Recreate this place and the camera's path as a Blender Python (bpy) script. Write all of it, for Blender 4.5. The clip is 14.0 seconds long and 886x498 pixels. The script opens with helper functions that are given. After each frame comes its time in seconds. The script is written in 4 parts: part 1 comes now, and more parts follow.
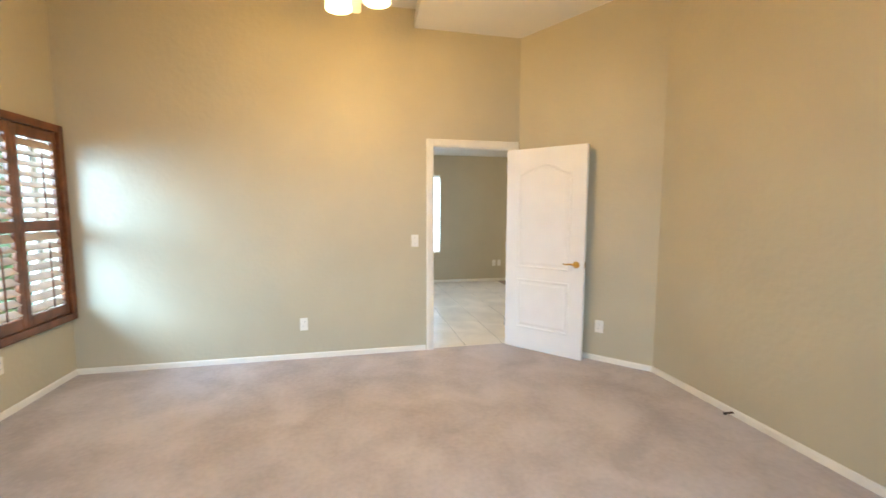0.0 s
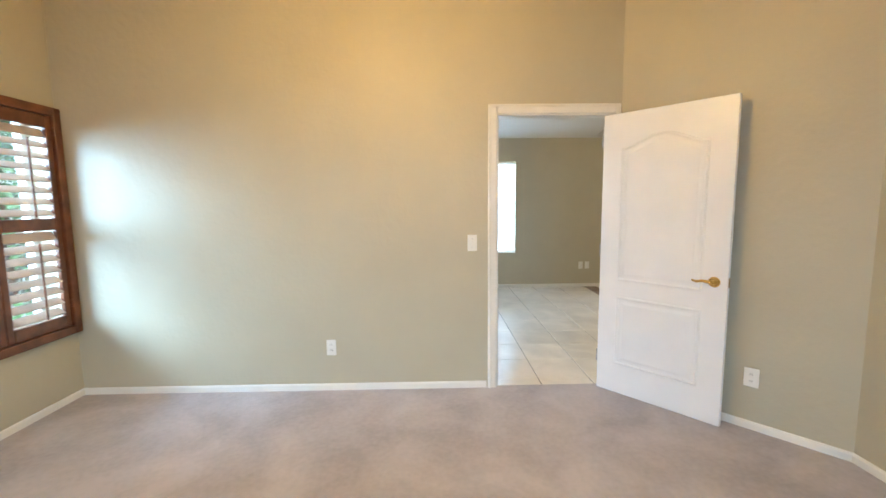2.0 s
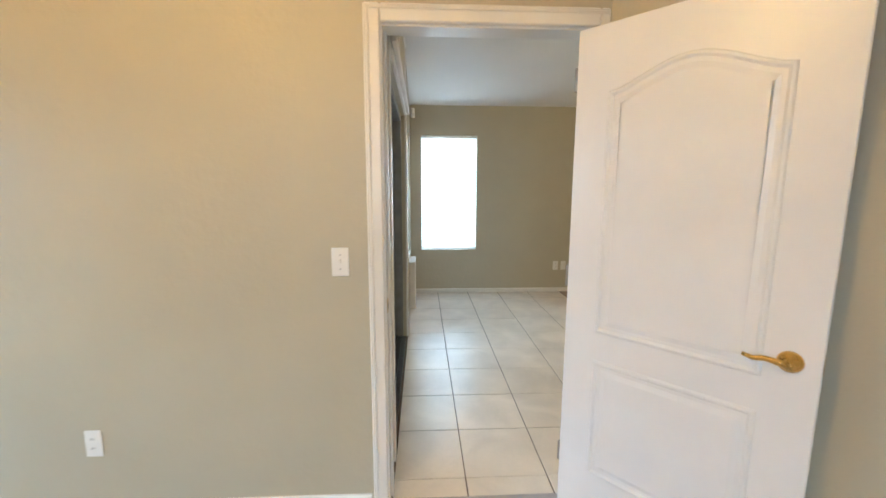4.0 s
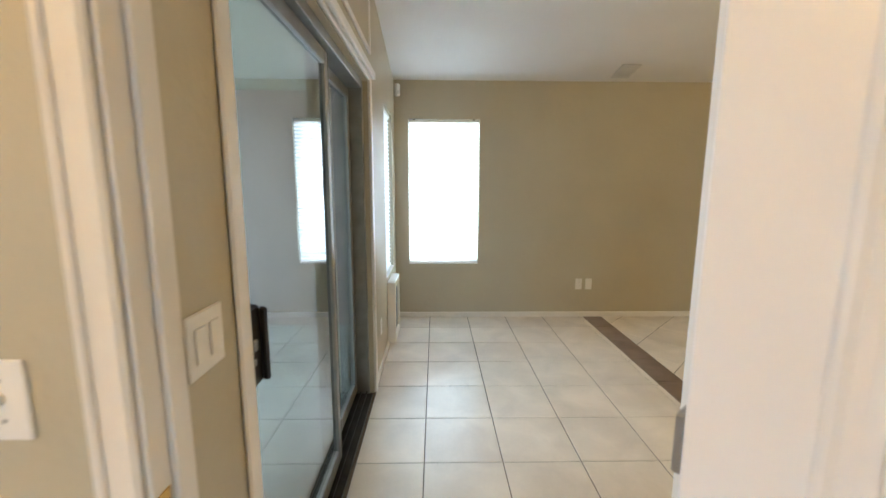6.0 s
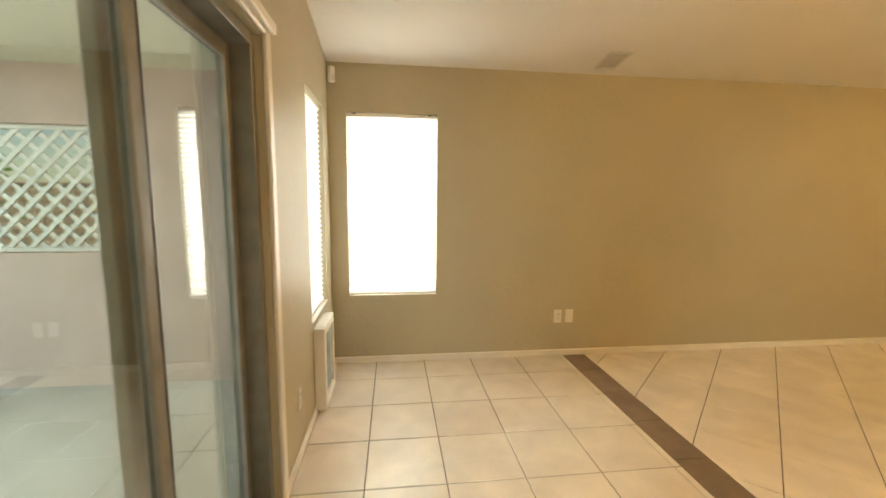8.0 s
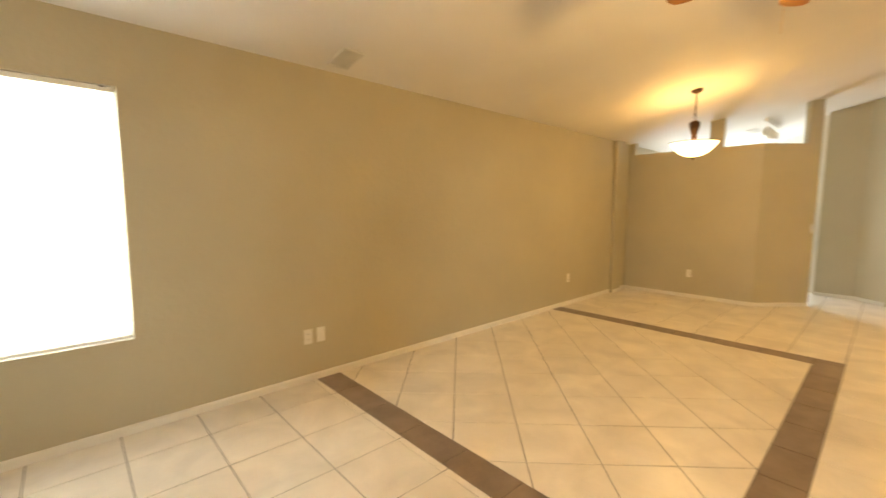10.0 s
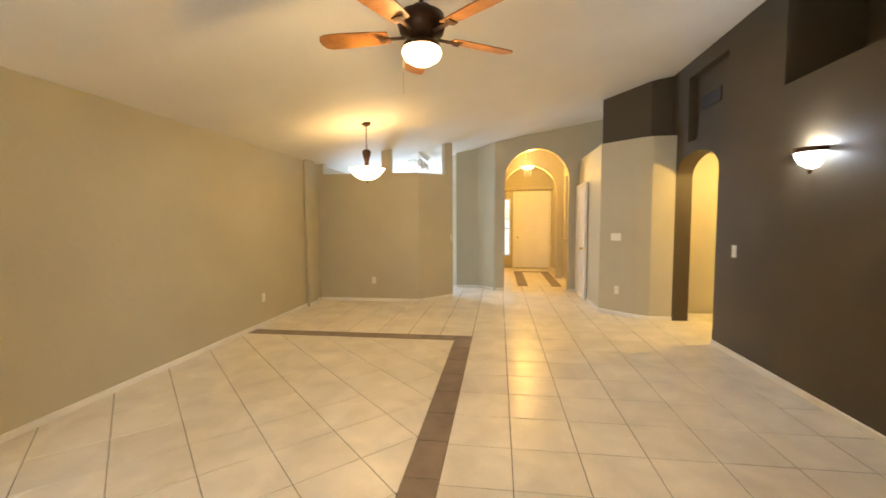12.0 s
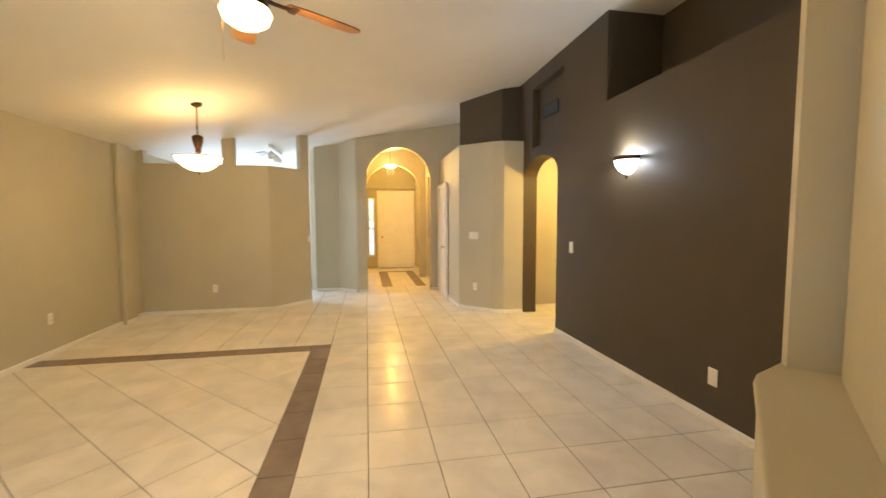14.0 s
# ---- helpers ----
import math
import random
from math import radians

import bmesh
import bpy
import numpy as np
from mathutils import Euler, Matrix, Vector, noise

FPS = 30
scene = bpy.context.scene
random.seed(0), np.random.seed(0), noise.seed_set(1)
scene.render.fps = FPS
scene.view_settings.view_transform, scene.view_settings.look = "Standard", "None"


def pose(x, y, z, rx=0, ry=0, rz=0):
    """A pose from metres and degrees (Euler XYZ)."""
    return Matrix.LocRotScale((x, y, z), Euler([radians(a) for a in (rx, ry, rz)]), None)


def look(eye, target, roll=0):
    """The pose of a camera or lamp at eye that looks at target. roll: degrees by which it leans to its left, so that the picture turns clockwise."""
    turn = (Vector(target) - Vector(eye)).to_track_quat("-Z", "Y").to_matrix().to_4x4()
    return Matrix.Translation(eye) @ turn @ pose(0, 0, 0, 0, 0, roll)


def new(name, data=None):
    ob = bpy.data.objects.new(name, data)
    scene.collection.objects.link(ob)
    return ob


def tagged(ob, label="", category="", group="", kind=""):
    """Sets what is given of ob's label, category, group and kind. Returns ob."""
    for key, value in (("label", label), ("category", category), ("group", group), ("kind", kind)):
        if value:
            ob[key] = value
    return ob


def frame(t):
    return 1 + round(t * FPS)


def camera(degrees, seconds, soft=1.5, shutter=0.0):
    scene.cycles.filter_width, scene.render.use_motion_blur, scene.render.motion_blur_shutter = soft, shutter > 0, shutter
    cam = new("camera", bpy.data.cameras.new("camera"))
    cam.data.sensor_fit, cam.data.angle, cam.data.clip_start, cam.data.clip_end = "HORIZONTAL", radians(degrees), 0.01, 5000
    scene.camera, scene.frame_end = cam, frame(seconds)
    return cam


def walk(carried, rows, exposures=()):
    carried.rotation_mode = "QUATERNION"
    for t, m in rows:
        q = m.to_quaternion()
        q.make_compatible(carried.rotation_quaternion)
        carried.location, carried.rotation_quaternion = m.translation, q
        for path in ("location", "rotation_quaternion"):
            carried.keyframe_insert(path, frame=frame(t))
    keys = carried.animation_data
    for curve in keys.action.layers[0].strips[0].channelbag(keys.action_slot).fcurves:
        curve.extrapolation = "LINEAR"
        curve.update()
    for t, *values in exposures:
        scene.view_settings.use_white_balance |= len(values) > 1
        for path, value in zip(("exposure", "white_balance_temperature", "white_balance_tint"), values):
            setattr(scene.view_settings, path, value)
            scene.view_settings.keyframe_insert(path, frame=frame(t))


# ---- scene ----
cam = camera(94.5, 14.0, shutter=0.4)
PATH = [
    (0, (-0.036, -4.054, 1.442), (0.391, -2.109, 1.252), 0.1),
    (0.5, (-0.048, -3.87, 1.423), (0.162, -1.891, 1.228), -0.5),
    (1, (-0.033, -3.616, 1.421), (0.054, -1.628, 1.223), -0.8),
    (1.5, (0.12, -3.33, 1.42), (0.159, -1.341, 1.212), -0.8),
    (2, (0.292, -3.051, 1.423), (0.327, -1.063, 1.207), -0.6),
    (2.5, (0.409, -2.7, 1.424), (0.471, -0.714, 1.197), -0.3),
    (3, (0.564, -2.365, 1.418), (0.662, -0.382, 1.176), -0.1),
    (3.2, (0.64, -2.225, 1.432), (0.749, -0.244, 1.176), -0.1),
    (5.3, (1.128, -0.924, 1.448), (1.206, 1.049, 1.13), 0.7),
    (5.5, (1.135, -0.805, 1.446), (1.199, 1.169, 1.13), 0.4),
    (6, (1.174, -0.554, 1.437), (1.213, 1.423, 1.131), 0.2),
    (6.5, (1.244, -0.300, 1.447), (1.267, 1.679, 1.159), -0.1),
    (7, (1.255, -0.047, 1.452), (1.281, 1.934, 1.18), -0.3),
    (7.2, (1.236, 0.036, 1.468), (1.285, 2.017, 1.198), -0.1),
    (9.5, (1.362, 0.684, 1.401), (2.363, 2.405, 1.214), -0.1),
    (10, (1.375, 0.701, 1.415), (2.721, 2.167, 1.214), 0.1),
    (10.5, (1.402, 0.692, 1.409), (3.033, 1.834, 1.217), 0.0),
    (11, (1.399, 0.666, 1.432), (3.223, 1.468, 1.252), 0.2),
    (11.5, (1.413, 0.609, 1.446), (3.344, 1.109, 1.291), -0.1),
    (12, (1.423, 0.548, 1.461), (3.4, 0.818, 1.323), -0.3),
    (12.5, (1.422, 0.525, 1.459), (3.415, 0.637, 1.334), -0.3),
    (13, (1.433, 0.515, 1.464), (3.429, 0.505, 1.339), -0.3),
    (13.5, (1.527, 0.487, 1.456), (3.517, 0.334, 1.324), -0.2),
    (14, (1.66, 0.453, 1.447), (3.621, 0.086, 1.306), -0.2),
]
EXPO = [(0, 0.8, 5500, 5), (3, 0.64, 5250, 4), (5.5, 0.56, 5550, 6), (6.0, 0.64, 5650, 6), (6.5, 0.86, 6800, 8), (7, 0.86, 7200, 8), (9.3, 1.02, 10800, 14), (10.0, 1.1, 8400, 11), (10.6, 1.05, 6450, 9), (14, 1.1, 6450, 9)]
walk(cam, [(t, look(e, g, r)) for t, e, g, r in PATH], EXPO)

# ---- world, sun, large lights ----
world = bpy.data.worlds.new("sky")
scene.world = world
world.use_nodes = True
wn = world.node_tree.nodes
sky = wn.new("ShaderNodeTexSky")
sky.sky_type = "NISHITA"
sky.sun_disc = False
sky.sun_elevation, sky.sun_rotation = radians(60), radians(143)
world.node_tree.links.new(sky.outputs["Color"], wn["Background"].inputs["Color"])
wn["Background"].inputs["Strength"].default_value = 0.15

sun_data = bpy.data.lights.new("sun", "SUN")
sun_data.energy, sun_data.angle, sun_data.color = 3.3, radians(0.5), (1.0, 0.94, 0.85)
sun = new("sun", sun_data)
sun.matrix_world = look((6, -8, 17), (0, 0, 0))


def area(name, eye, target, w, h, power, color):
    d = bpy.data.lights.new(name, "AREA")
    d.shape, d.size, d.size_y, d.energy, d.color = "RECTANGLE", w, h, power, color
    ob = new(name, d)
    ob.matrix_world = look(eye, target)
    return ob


def bulb(name, at, power, color, r=0.05):
    d = bpy.data.lights.new(name, "POINT")
    d.energy, d.color, d.shadow_soft_size = power, color, r
    ob = new(name, d)
    ob.location = at
    return ob


DAY = (0.72, 0.87, 1.0)
WARM = (1.0, 0.65, 0.27)
area("daylight_bedroom_shutter", (-5.2, -2.0, 2.3), (-2.41, -0.5, 1.4), 3.0, 2.4, 850, (0.60, 0.82, 1.0))
area("daylight_bedroom_rear", (0.0, -6.1, 2.3), (0, 0, 0.8), 2.4, 0.6, 92, (0.80, 0.91, 1.0))
area("daylight_north_window", (1.265, 4.12, 1.36), (1.265, 0, 1.36), 0.8, 1.5, 38, (0.86, 0.93, 1.0))
area("daylight_west_window", (0.45, 3.26, 1.37), (4, 3.26, 1.37), 0.6, 1.4, 2.5, DAY)
area("daylight_kitchen", (11.2, 3.88, 1.5), (10.3, 2.2, 2.2), 1.2, 1.2, 58, (0.66, 0.80, 1.0))
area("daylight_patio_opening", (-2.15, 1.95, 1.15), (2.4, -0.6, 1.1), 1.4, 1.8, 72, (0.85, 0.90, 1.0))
bulb("bulb_pendant", (6.80, 2.31, 2.06), 8, (1.0, 0.57, 0.17), 0.10)
bulb("bulb_fan", (3.75, 0.98, 2.37), 34, WARM, 0.06)
bulb("bulb_sconce", (5.08, -1.86, 2.02), 10, (0.86, 0.92, 1.0), 0.04)
bulb("bulb_foyer", (12.0, -0.14, 2.60), 50, (1.0, 0.56, 0.12), 0.06)
bulb("bulb_foyer_entry", (10.35, -0.14, 2.80), 10, (1.0, 0.56, 0.12), 0.05)
bulb("bulb_hall", (6.9, -2.9, 2.25), 46, (1.0, 0.64, 0.18), 0.06)
bulb("bulb_bedroom_a", (-0.22, -1.72, 2.60), 29, (1.0, 0.53, 0.12), 0.05)
bulb("bulb_bedroom_b", (0.12, -1.72, 2.60), 29, (1.0, 0.53, 0.12), 0.05)

# ---- materials ----


def mat(name, color, rough=0.6, metal=0.0, var=0.08, scale=6.0, bump=0.0, bscale=200.0, vary=0.0, spec=0.5, dist=0.003, fine=0.0, swirl=0.0):
    """Procedural paint, wood, stone: two scales of colour change, relief, and a change from piece to piece."""
    m = bpy.data.materials.new(name)
    m.use_nodes = True
    nt = m.node_tree
    n, l = nt.nodes, nt.links
    b = n["Principled BSDF"]
    b.inputs["Roughness"].default_value = rough
    b.inputs["Metallic"].default_value = metal
    b.inputs["Specular IOR Level"].default_value = spec
    tc = n.new("ShaderNodeNewGeometry")
    noise_a = n.new("ShaderNodeTexNoise")
    noise_a.inputs["Scale"].default_value = scale
    noise_a.inputs["Detail"].default_value = 7
    noise_a.inputs["Distortion"].default_value = swirl
    noise_b = n.new("ShaderNodeTexNoise")
    noise_b.inputs["Scale"].default_value = scale * 14
    noise_b.inputs["Detail"].default_value = 3
    l.new(tc.outputs["Position"], noise_a.inputs["Vector"])
    l.new(tc.outputs["Position"], noise_b.inputs["Vector"])
    ramp = n.new("ShaderNodeMix")
    ramp.data_type = "RGBA"
    lo = tuple(max(0.0, c * (1 - var * 1.6)) for c in color)
    hi = tuple(min(1.0, c * (1 + var)) for c in color)
    ramp.inputs["A"].default_value = (*lo, 1)
    ramp.inputs["B"].default_value = (*hi, 1)
    add = n.new("ShaderNodeMath")
    add.operation = "MULTIPLY_ADD"
    l.new(noise_b.outputs["Fac"], add.inputs[0])
    add.inputs[1].default_value = fine
    l.new(noise_a.outputs["Fac"], add.inputs[2])
    con = n.new("ShaderNodeMapRange")
    con.inputs["From Min"].default_value, con.inputs["From Max"].default_value = 0.32 + fine * 0.5, 0.68 + fine * 0.5
    l.new(add.outputs[0], con.inputs["Value"])
    l.new(con.outputs["Result"], ramp.inputs["Factor"])
    out = ramp.outputs["Result"]
    if vary:
        info = n.new("ShaderNodeObjectInfo")
        hsv = n.new("ShaderNodeHueSaturation")
        mr = n.new("ShaderNodeMapRange")
        mr.inputs["To Min"].default_value, mr.inputs["To Max"].default_value = 1 - vary, 1 + vary
        l.new(info.outputs["Random"], mr.inputs["Value"])
        l.new(mr.outputs["Result"], hsv.inputs["Value"])
        l.new(out, hsv.inputs["Color"])
        out = hsv.outputs["Color"]
    l.new(out, b.inputs["Base Color"])
    if bump:
        nb = n.new("ShaderNodeTexNoise")
        nb.inputs["Scale"].default_value = bscale
        nb.inputs["Detail"].default_value = 3
        l.new(tc.outputs["Position"], nb.inputs["Vector"])
        bp = n.new("ShaderNodeBump")
        bp.inputs["Strength"].default_value = bump
        bp.inputs["Distance"].default_value = dist
        l.new(nb.outputs["Fac"], bp.inputs["Height"])
        l.new(bp.outputs["Normal"], b.inputs["Normal"])
    return m


WALL = mat("beige_wall_paint", (0.495, 0.45, 0.33), 0.50, var=0.035, scale=1.5, bump=0.5, bscale=22, dist=0.006)
DARK = mat("dark_brown_wall_paint", (0.066, 0.049, 0.029), 0.5, var=0.06, scale=1.5, bump=0.35, bscale=60)
CEIL = mat("white_ceiling_paint", (0.78, 0.76, 0.72), 0.7, var=0.02, scale=1.5, bump=0.5, bscale=45)
TRIM = mat("white_trim_paint", (0.80, 0.77, 0.71), 0.35, var=0.03, scale=5)
DOORW = mat("white_door_paint", (0.82, 0.80, 0.78), 0.32, var=0.02, scale=4, bump=0.08, bscale=150)
TILE = mat("cream_ceramic_tile", (0.83, 0.77, 0.68), 0.28, var=0.075, scale=3.2, bump=0.12, bscale=14, vary=0.045, fine=0.15, swirl=0.5)
STRIP = mat("brown_ceramic_tile", (0.25, 0.185, 0.145), 0.38, var=0.15, scale=5, bump=0.15, bscale=40, vary=0.08, fine=0.2)
GROUT = mat("grey_brown_grout", (0.15, 0.12, 0.09), 0.9, var=0.2, scale=8, bump=0.3, bscale=300)
CARPET = mat("mauve_grey_carpet", (0.53, 0.485, 0.49), 0.95, var=0.12, scale=2.3, bump=0.7, bscale=420, spec=0.1, dist=0.005, fine=0.3, swirl=0.5)
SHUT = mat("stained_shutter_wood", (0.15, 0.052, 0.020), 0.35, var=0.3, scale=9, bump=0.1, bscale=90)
# Louver wood with the light from behind mixed into a paler base colour.
LOUV_LIT = mat("louver_wood_backlight_tint", (0.58, 0.47, 0.39), 0.35, var=0.12, scale=9)
FANWOOD = mat("oak_blade_wood", (0.30, 0.125, 0.03), 0.35, var=0.3, scale=9, bump=0.1, bscale=80)
BRONZE = mat("dark_bronze_metal", (0.07, 0.035, 0.018), 0.38, metal=0.8, var=0.25, scale=12)
BRASS = mat("polished_brass", (0.80, 0.52, 0.16), 0.18, metal=1.0, var=0.05, scale=20)
ALU = mat("grey_aluminium", (0.27, 0.27, 0.255), 0.45, metal=0.6, var=0.08, scale=12)
TRACK = mat("dark_bronze_track", (0.035, 0.03, 0.026), 0.4, metal=0.5, var=0.2, scale=15)
PLATE = mat("white_plastic", (0.82, 0.80, 0.75), 0.35, var=0.02, scale=10)
SLOT = mat("dark_slot", (0.03, 0.028, 0.025), 0.6, var=0.1)
VENT = mat("vent_enamel", (0.70, 0.69, 0.65), 0.45, var=0.05)
BLACK = mat("black_plastic", (0.012, 0.010, 0.010), 0.4, var=0.2, scale=20)
STEEL = mat("steel_hinge", (0.45, 0.44, 0.42), 0.35, metal=1.0, var=0.1)
STUCCO = mat("pink_stucco", (0.58, 0.41, 0.37), 0.9, var=0.08, scale=3, bump=0.6, bscale=70)
CONC = mat("grey_concrete", (0.58, 0.58, 0.57), 0.9, var=0.12, scale=2, bump=0.3, bscale=120)
SOIL = mat("pale_gravel_ground", (0.58, 0.53, 0.46), 0.95, var=0.25, scale=3, bump=0.6, bscale=60)
CREAM = mat("cream_patio_paint", (0.74, 0.71, 0.60), 0.8, var=0.05, scale=2, bump=0.4, bscale=60)
LATT = mat("white_lattice_paint", (0.66, 0.62, 0.56), 0.6, var=0.06)
LEAF = mat("green_leaf", (0.12, 0.23, 0.07), 0.5, var=0.45, scale=2.5)
BARK = mat("brown_bark", (0.13, 0.09, 0.06), 0.9, var=0.3, scale=12, bump=0.5, bscale=60)
BLOCK = mat("tan_block_wall", (0.45, 0.36, 0.28), 0.9, var=0.1, scale=3, bump=0.4, bscale=60)


def glass_mat(name, tint, gloss_rough=0.02):
    m = bpy.data.materials.new(name)
    m.use_nodes = True
    n, l = m.node_tree.nodes, m.node_tree.links
    n.remove(n["Principled BSDF"])
    tr = n.new("ShaderNodeBsdfTransparent")
    tr.inputs["Color"].default_value = (*tint, 1)
    gl = n.new("ShaderNodeBsdfGlossy")
    gl.inputs["Roughness"].default_value = gloss_rough
    lw = n.new("ShaderNodeLayerWeight")
    lw.inputs["Blend"].default_value = 0.5
    pw = n.new("ShaderNodeMath")
    pw.operation = "POWER"
    pw.inputs[1].default_value = 2.5
    ad = n.new("ShaderNodeMath")
    ad.operation = "MULTIPLY_ADD"
    ad.inputs[1].default_value, ad.inputs[2].default_value = 0.85, 0.08
    mx = n.new("ShaderNodeMixShader")
    l.new(lw.outputs["Facing"], pw.inputs[0])
    l.new(pw.outputs[0], ad.inputs[0])
    l.new(ad.outputs[0], mx.inputs[0])
    l.new(tr.outputs[0], mx.inputs[1])
    l.new(gl.outputs[0], mx.inputs[2])
    l.new(mx.outputs[0], n["Material Output"].inputs["Surface"])
    return m


GLASS = glass_mat("window_glass", (0.90, 0.93, 0.92))
GLASS_TINTED = glass_mat("tinted_slider_glass", (0.58, 0.645, 0.635))


def sheer_mat(name, color, through_part):
    m = bpy.data.materials.new(name)
    m.use_nodes = True
    n, l = m.node_tree.nodes, m.node_tree.links
    n.remove(n["Principled BSDF"])
    d = n.new("ShaderNodeBsdfDiffuse")
    t = n.new("ShaderNodeBsdfTranslucent")
    for s in (d, t):
        s.inputs["Color"].default_value = (*color, 1)
    mx = n.new("ShaderNodeMixShader")
    mx.inputs[0].default_value = through_part
    l.new(d.outputs[0], mx.inputs[1])
    l.new(t.outputs[0], mx.inputs[2])
    l.new(mx.outputs[0], n["Material Output"].inputs["Surface"])
    return m


BLIND = sheer_mat("white_cellular_fabric", (0.88, 0.88, 0.90), 0.6)


def lamp_mat(name, color, strength):
    m = bpy.data.materials.new(name)
    m.use_nodes = True
    b = m.node_tree.nodes["Principled BSDF"]
    b.inputs["Base Color"].default_value = (0.85, 0.80, 0.70, 1)
    b.inputs["Roughness"].default_value = 0.3
    b.inputs["Emission Color"].default_value = (*color, 1)
    b.inputs["Emission Strength"].default_value = strength
    return m


GLOW_W = lamp_mat("lit_alabaster_glass", (1.0, 0.78, 0.42), 3.2)
GLOW_C = lamp_mat("lit_frosted_glass", (0.95, 0.97, 1.0), 3.0)

# ---- mesh helpers ----


def link(name, bm, material, parent=None, label="", smooth=False):
    bmesh.ops.recalc_face_normals(bm, faces=bm.faces)
    me = bpy.data.meshes.new(name)
    bm.to_mesh(me)
    bm.free()
    me.materials.append(material)
    if smooth:
        for p in me.polygons:
            p.use_smooth = True
    ob = new(name, me)
    if parent is not None:
        ob.parent = parent
    if label:
        ob["label"] = label
    return ob


def part(name, bm, material, parent, label="", smooth=False):
    return link(name, bm, material, parent, label, smooth)


def thing(name, at, label, category, group="", rz=0.0):
    e = new(name)
    e.empty_display_size = 0.1
    e.matrix_world = pose(*at, 0, 0, rz)
    return tagged(e, label, category, group)


def structure(ob, label, category):
    return tagged(ob, label, category, kind="structure")


def box(bm, lo, hi, bevel=0.0, seg=1):
    r = bmesh.ops.create_cube(bm, size=1)
    size = [hi[i] - lo[i] for i in range(3)]
    mid = [(hi[i] + lo[i]) / 2 for i in range(3)]
    bmesh.ops.scale(bm, vec=size, verts=r["verts"])
    bmesh.ops.translate(bm, vec=mid, verts=r["verts"])
    if bevel:
        es = list({e for v in r["verts"] for e in v.link_edges})
        bmesh.ops.bevel(bm, geom=es, offset=bevel, segments=seg, affect="EDGES", profile=0.5)
    return bm


def boxes(*pairs, bevel=0.0):
    bm = bmesh.new()
    for lo, hi in pairs:
        box(bm, lo, hi, bevel)
    return bm


def prism(points, extrude, bm=None):
    """A flat outline of 3D points pushed along a vector."""
    bm = bm or bmesh.new()
    vs = [bm.verts.new(p) for p in points]
    f = bm.faces.new(vs)
    r = bmesh.ops.extrude_face_region(bm, geom=[f])
    bmesh.ops.translate(bm, vec=extrude, verts=[v for v in r["geom"] if isinstance(v, bmesh.types.BMVert)])
    bmesh.ops.triangulate(bm, faces=[g for g in bm.faces if len(g.verts) > 4])
    return bm


def lathe(profile, seg=32, start=0.0, sweep=360.0):
    """Turns an (r, z) profile round the z axis."""
    bm = bmesh.new()
    full = abs(sweep - 360) < 1e-6
    cols = seg if full else seg + 1
    grid = []
    for i in range(cols):
        a = radians(start + sweep * i / seg)
        grid.append([bm.verts.new((r * math.cos(a), r * math.sin(a), z)) for r, z in profile])
    for i in range(seg):
        p, q = grid[i], grid[(i + 1) % cols]
        for j in range(len(profile) - 1):
            bm.faces.new((p[j], q[j], q[j + 1], p[j + 1]))
    bmesh.ops.remove_doubles(bm, verts=bm.verts, dist=1e-5)
    return bm


def tube(points, r, seg=8):
    """A round bar along points."""
    bm = bmesh.new()
    rings = []
    for i, p in enumerate(points):
        p = Vector(p)
        d = (Vector(points[min(i + 1, len(points) - 1)]) - Vector(points[max(i - 1, 0)])).normalized()
        side = d.cross(Vector((0, 0, 1)) if abs(d.z) < 0.9 else Vector((1, 0, 0))).normalized()
        up = side.cross(d)
        rr = r[i] if isinstance(r, (list, tuple)) else r
        rings.append([bm.verts.new(p + rr * (math.cos(6.28318 * k / seg) * side + math.sin(6.28318 * k / seg) * up)) for k in range(seg)])
    for a, b in zip(rings, rings[1:]):
        for k in range(seg):
            bm.faces.new((a[k], a[(k + 1) % seg], b[(k + 1) % seg], b[k]))
    bm.faces.new(rings[0])
    bm.faces.new(rings[-1])
    return bm


def wall_holes(axis, a0, a1, z0, z1, t0, t1, holes):
    """An upright wall along x or y from a0 to a1, from t0 to t1 thick, with square holes (b0, b1, zb, zt)."""
    bm = bmesh.new()
    cuts = sorted({a0, a1, *[h[0] for h in holes], *[h[1] for h in holes]})
    for u, v in zip(cuts, cuts[1:]):
        spans = [(z0, z1)]
        for h in holes:
            if h[0] < (u + v) / 2 < h[1]:
                spans = [s for lo, hi in spans for s in ((lo, min(hi, h[2])), (max(lo, h[3]), hi)) if s[1] - s[0] > 1e-4]
        for lo, hi in spans:
            if axis == "x":
                box(bm, (u, t0, lo), (v, t1, hi))
            else:
                box(bm, (t0, u, lo), (t1, v, hi))
    return bm


def arch_points(c, half, spring, rise, n=20):
    return [(c + half * math.cos(math.pi * k / n), spring + rise * math.sin(math.pi * k / n)) for k in range(n + 1)]


YN, YD = 3.82, -1.93          # north wall, dark south wall
SL = 0.1765                   # slope of the vaulted ceiling


def zc(y):
    return 2.495 + SL * (YN - min(max(y, YD), YN))


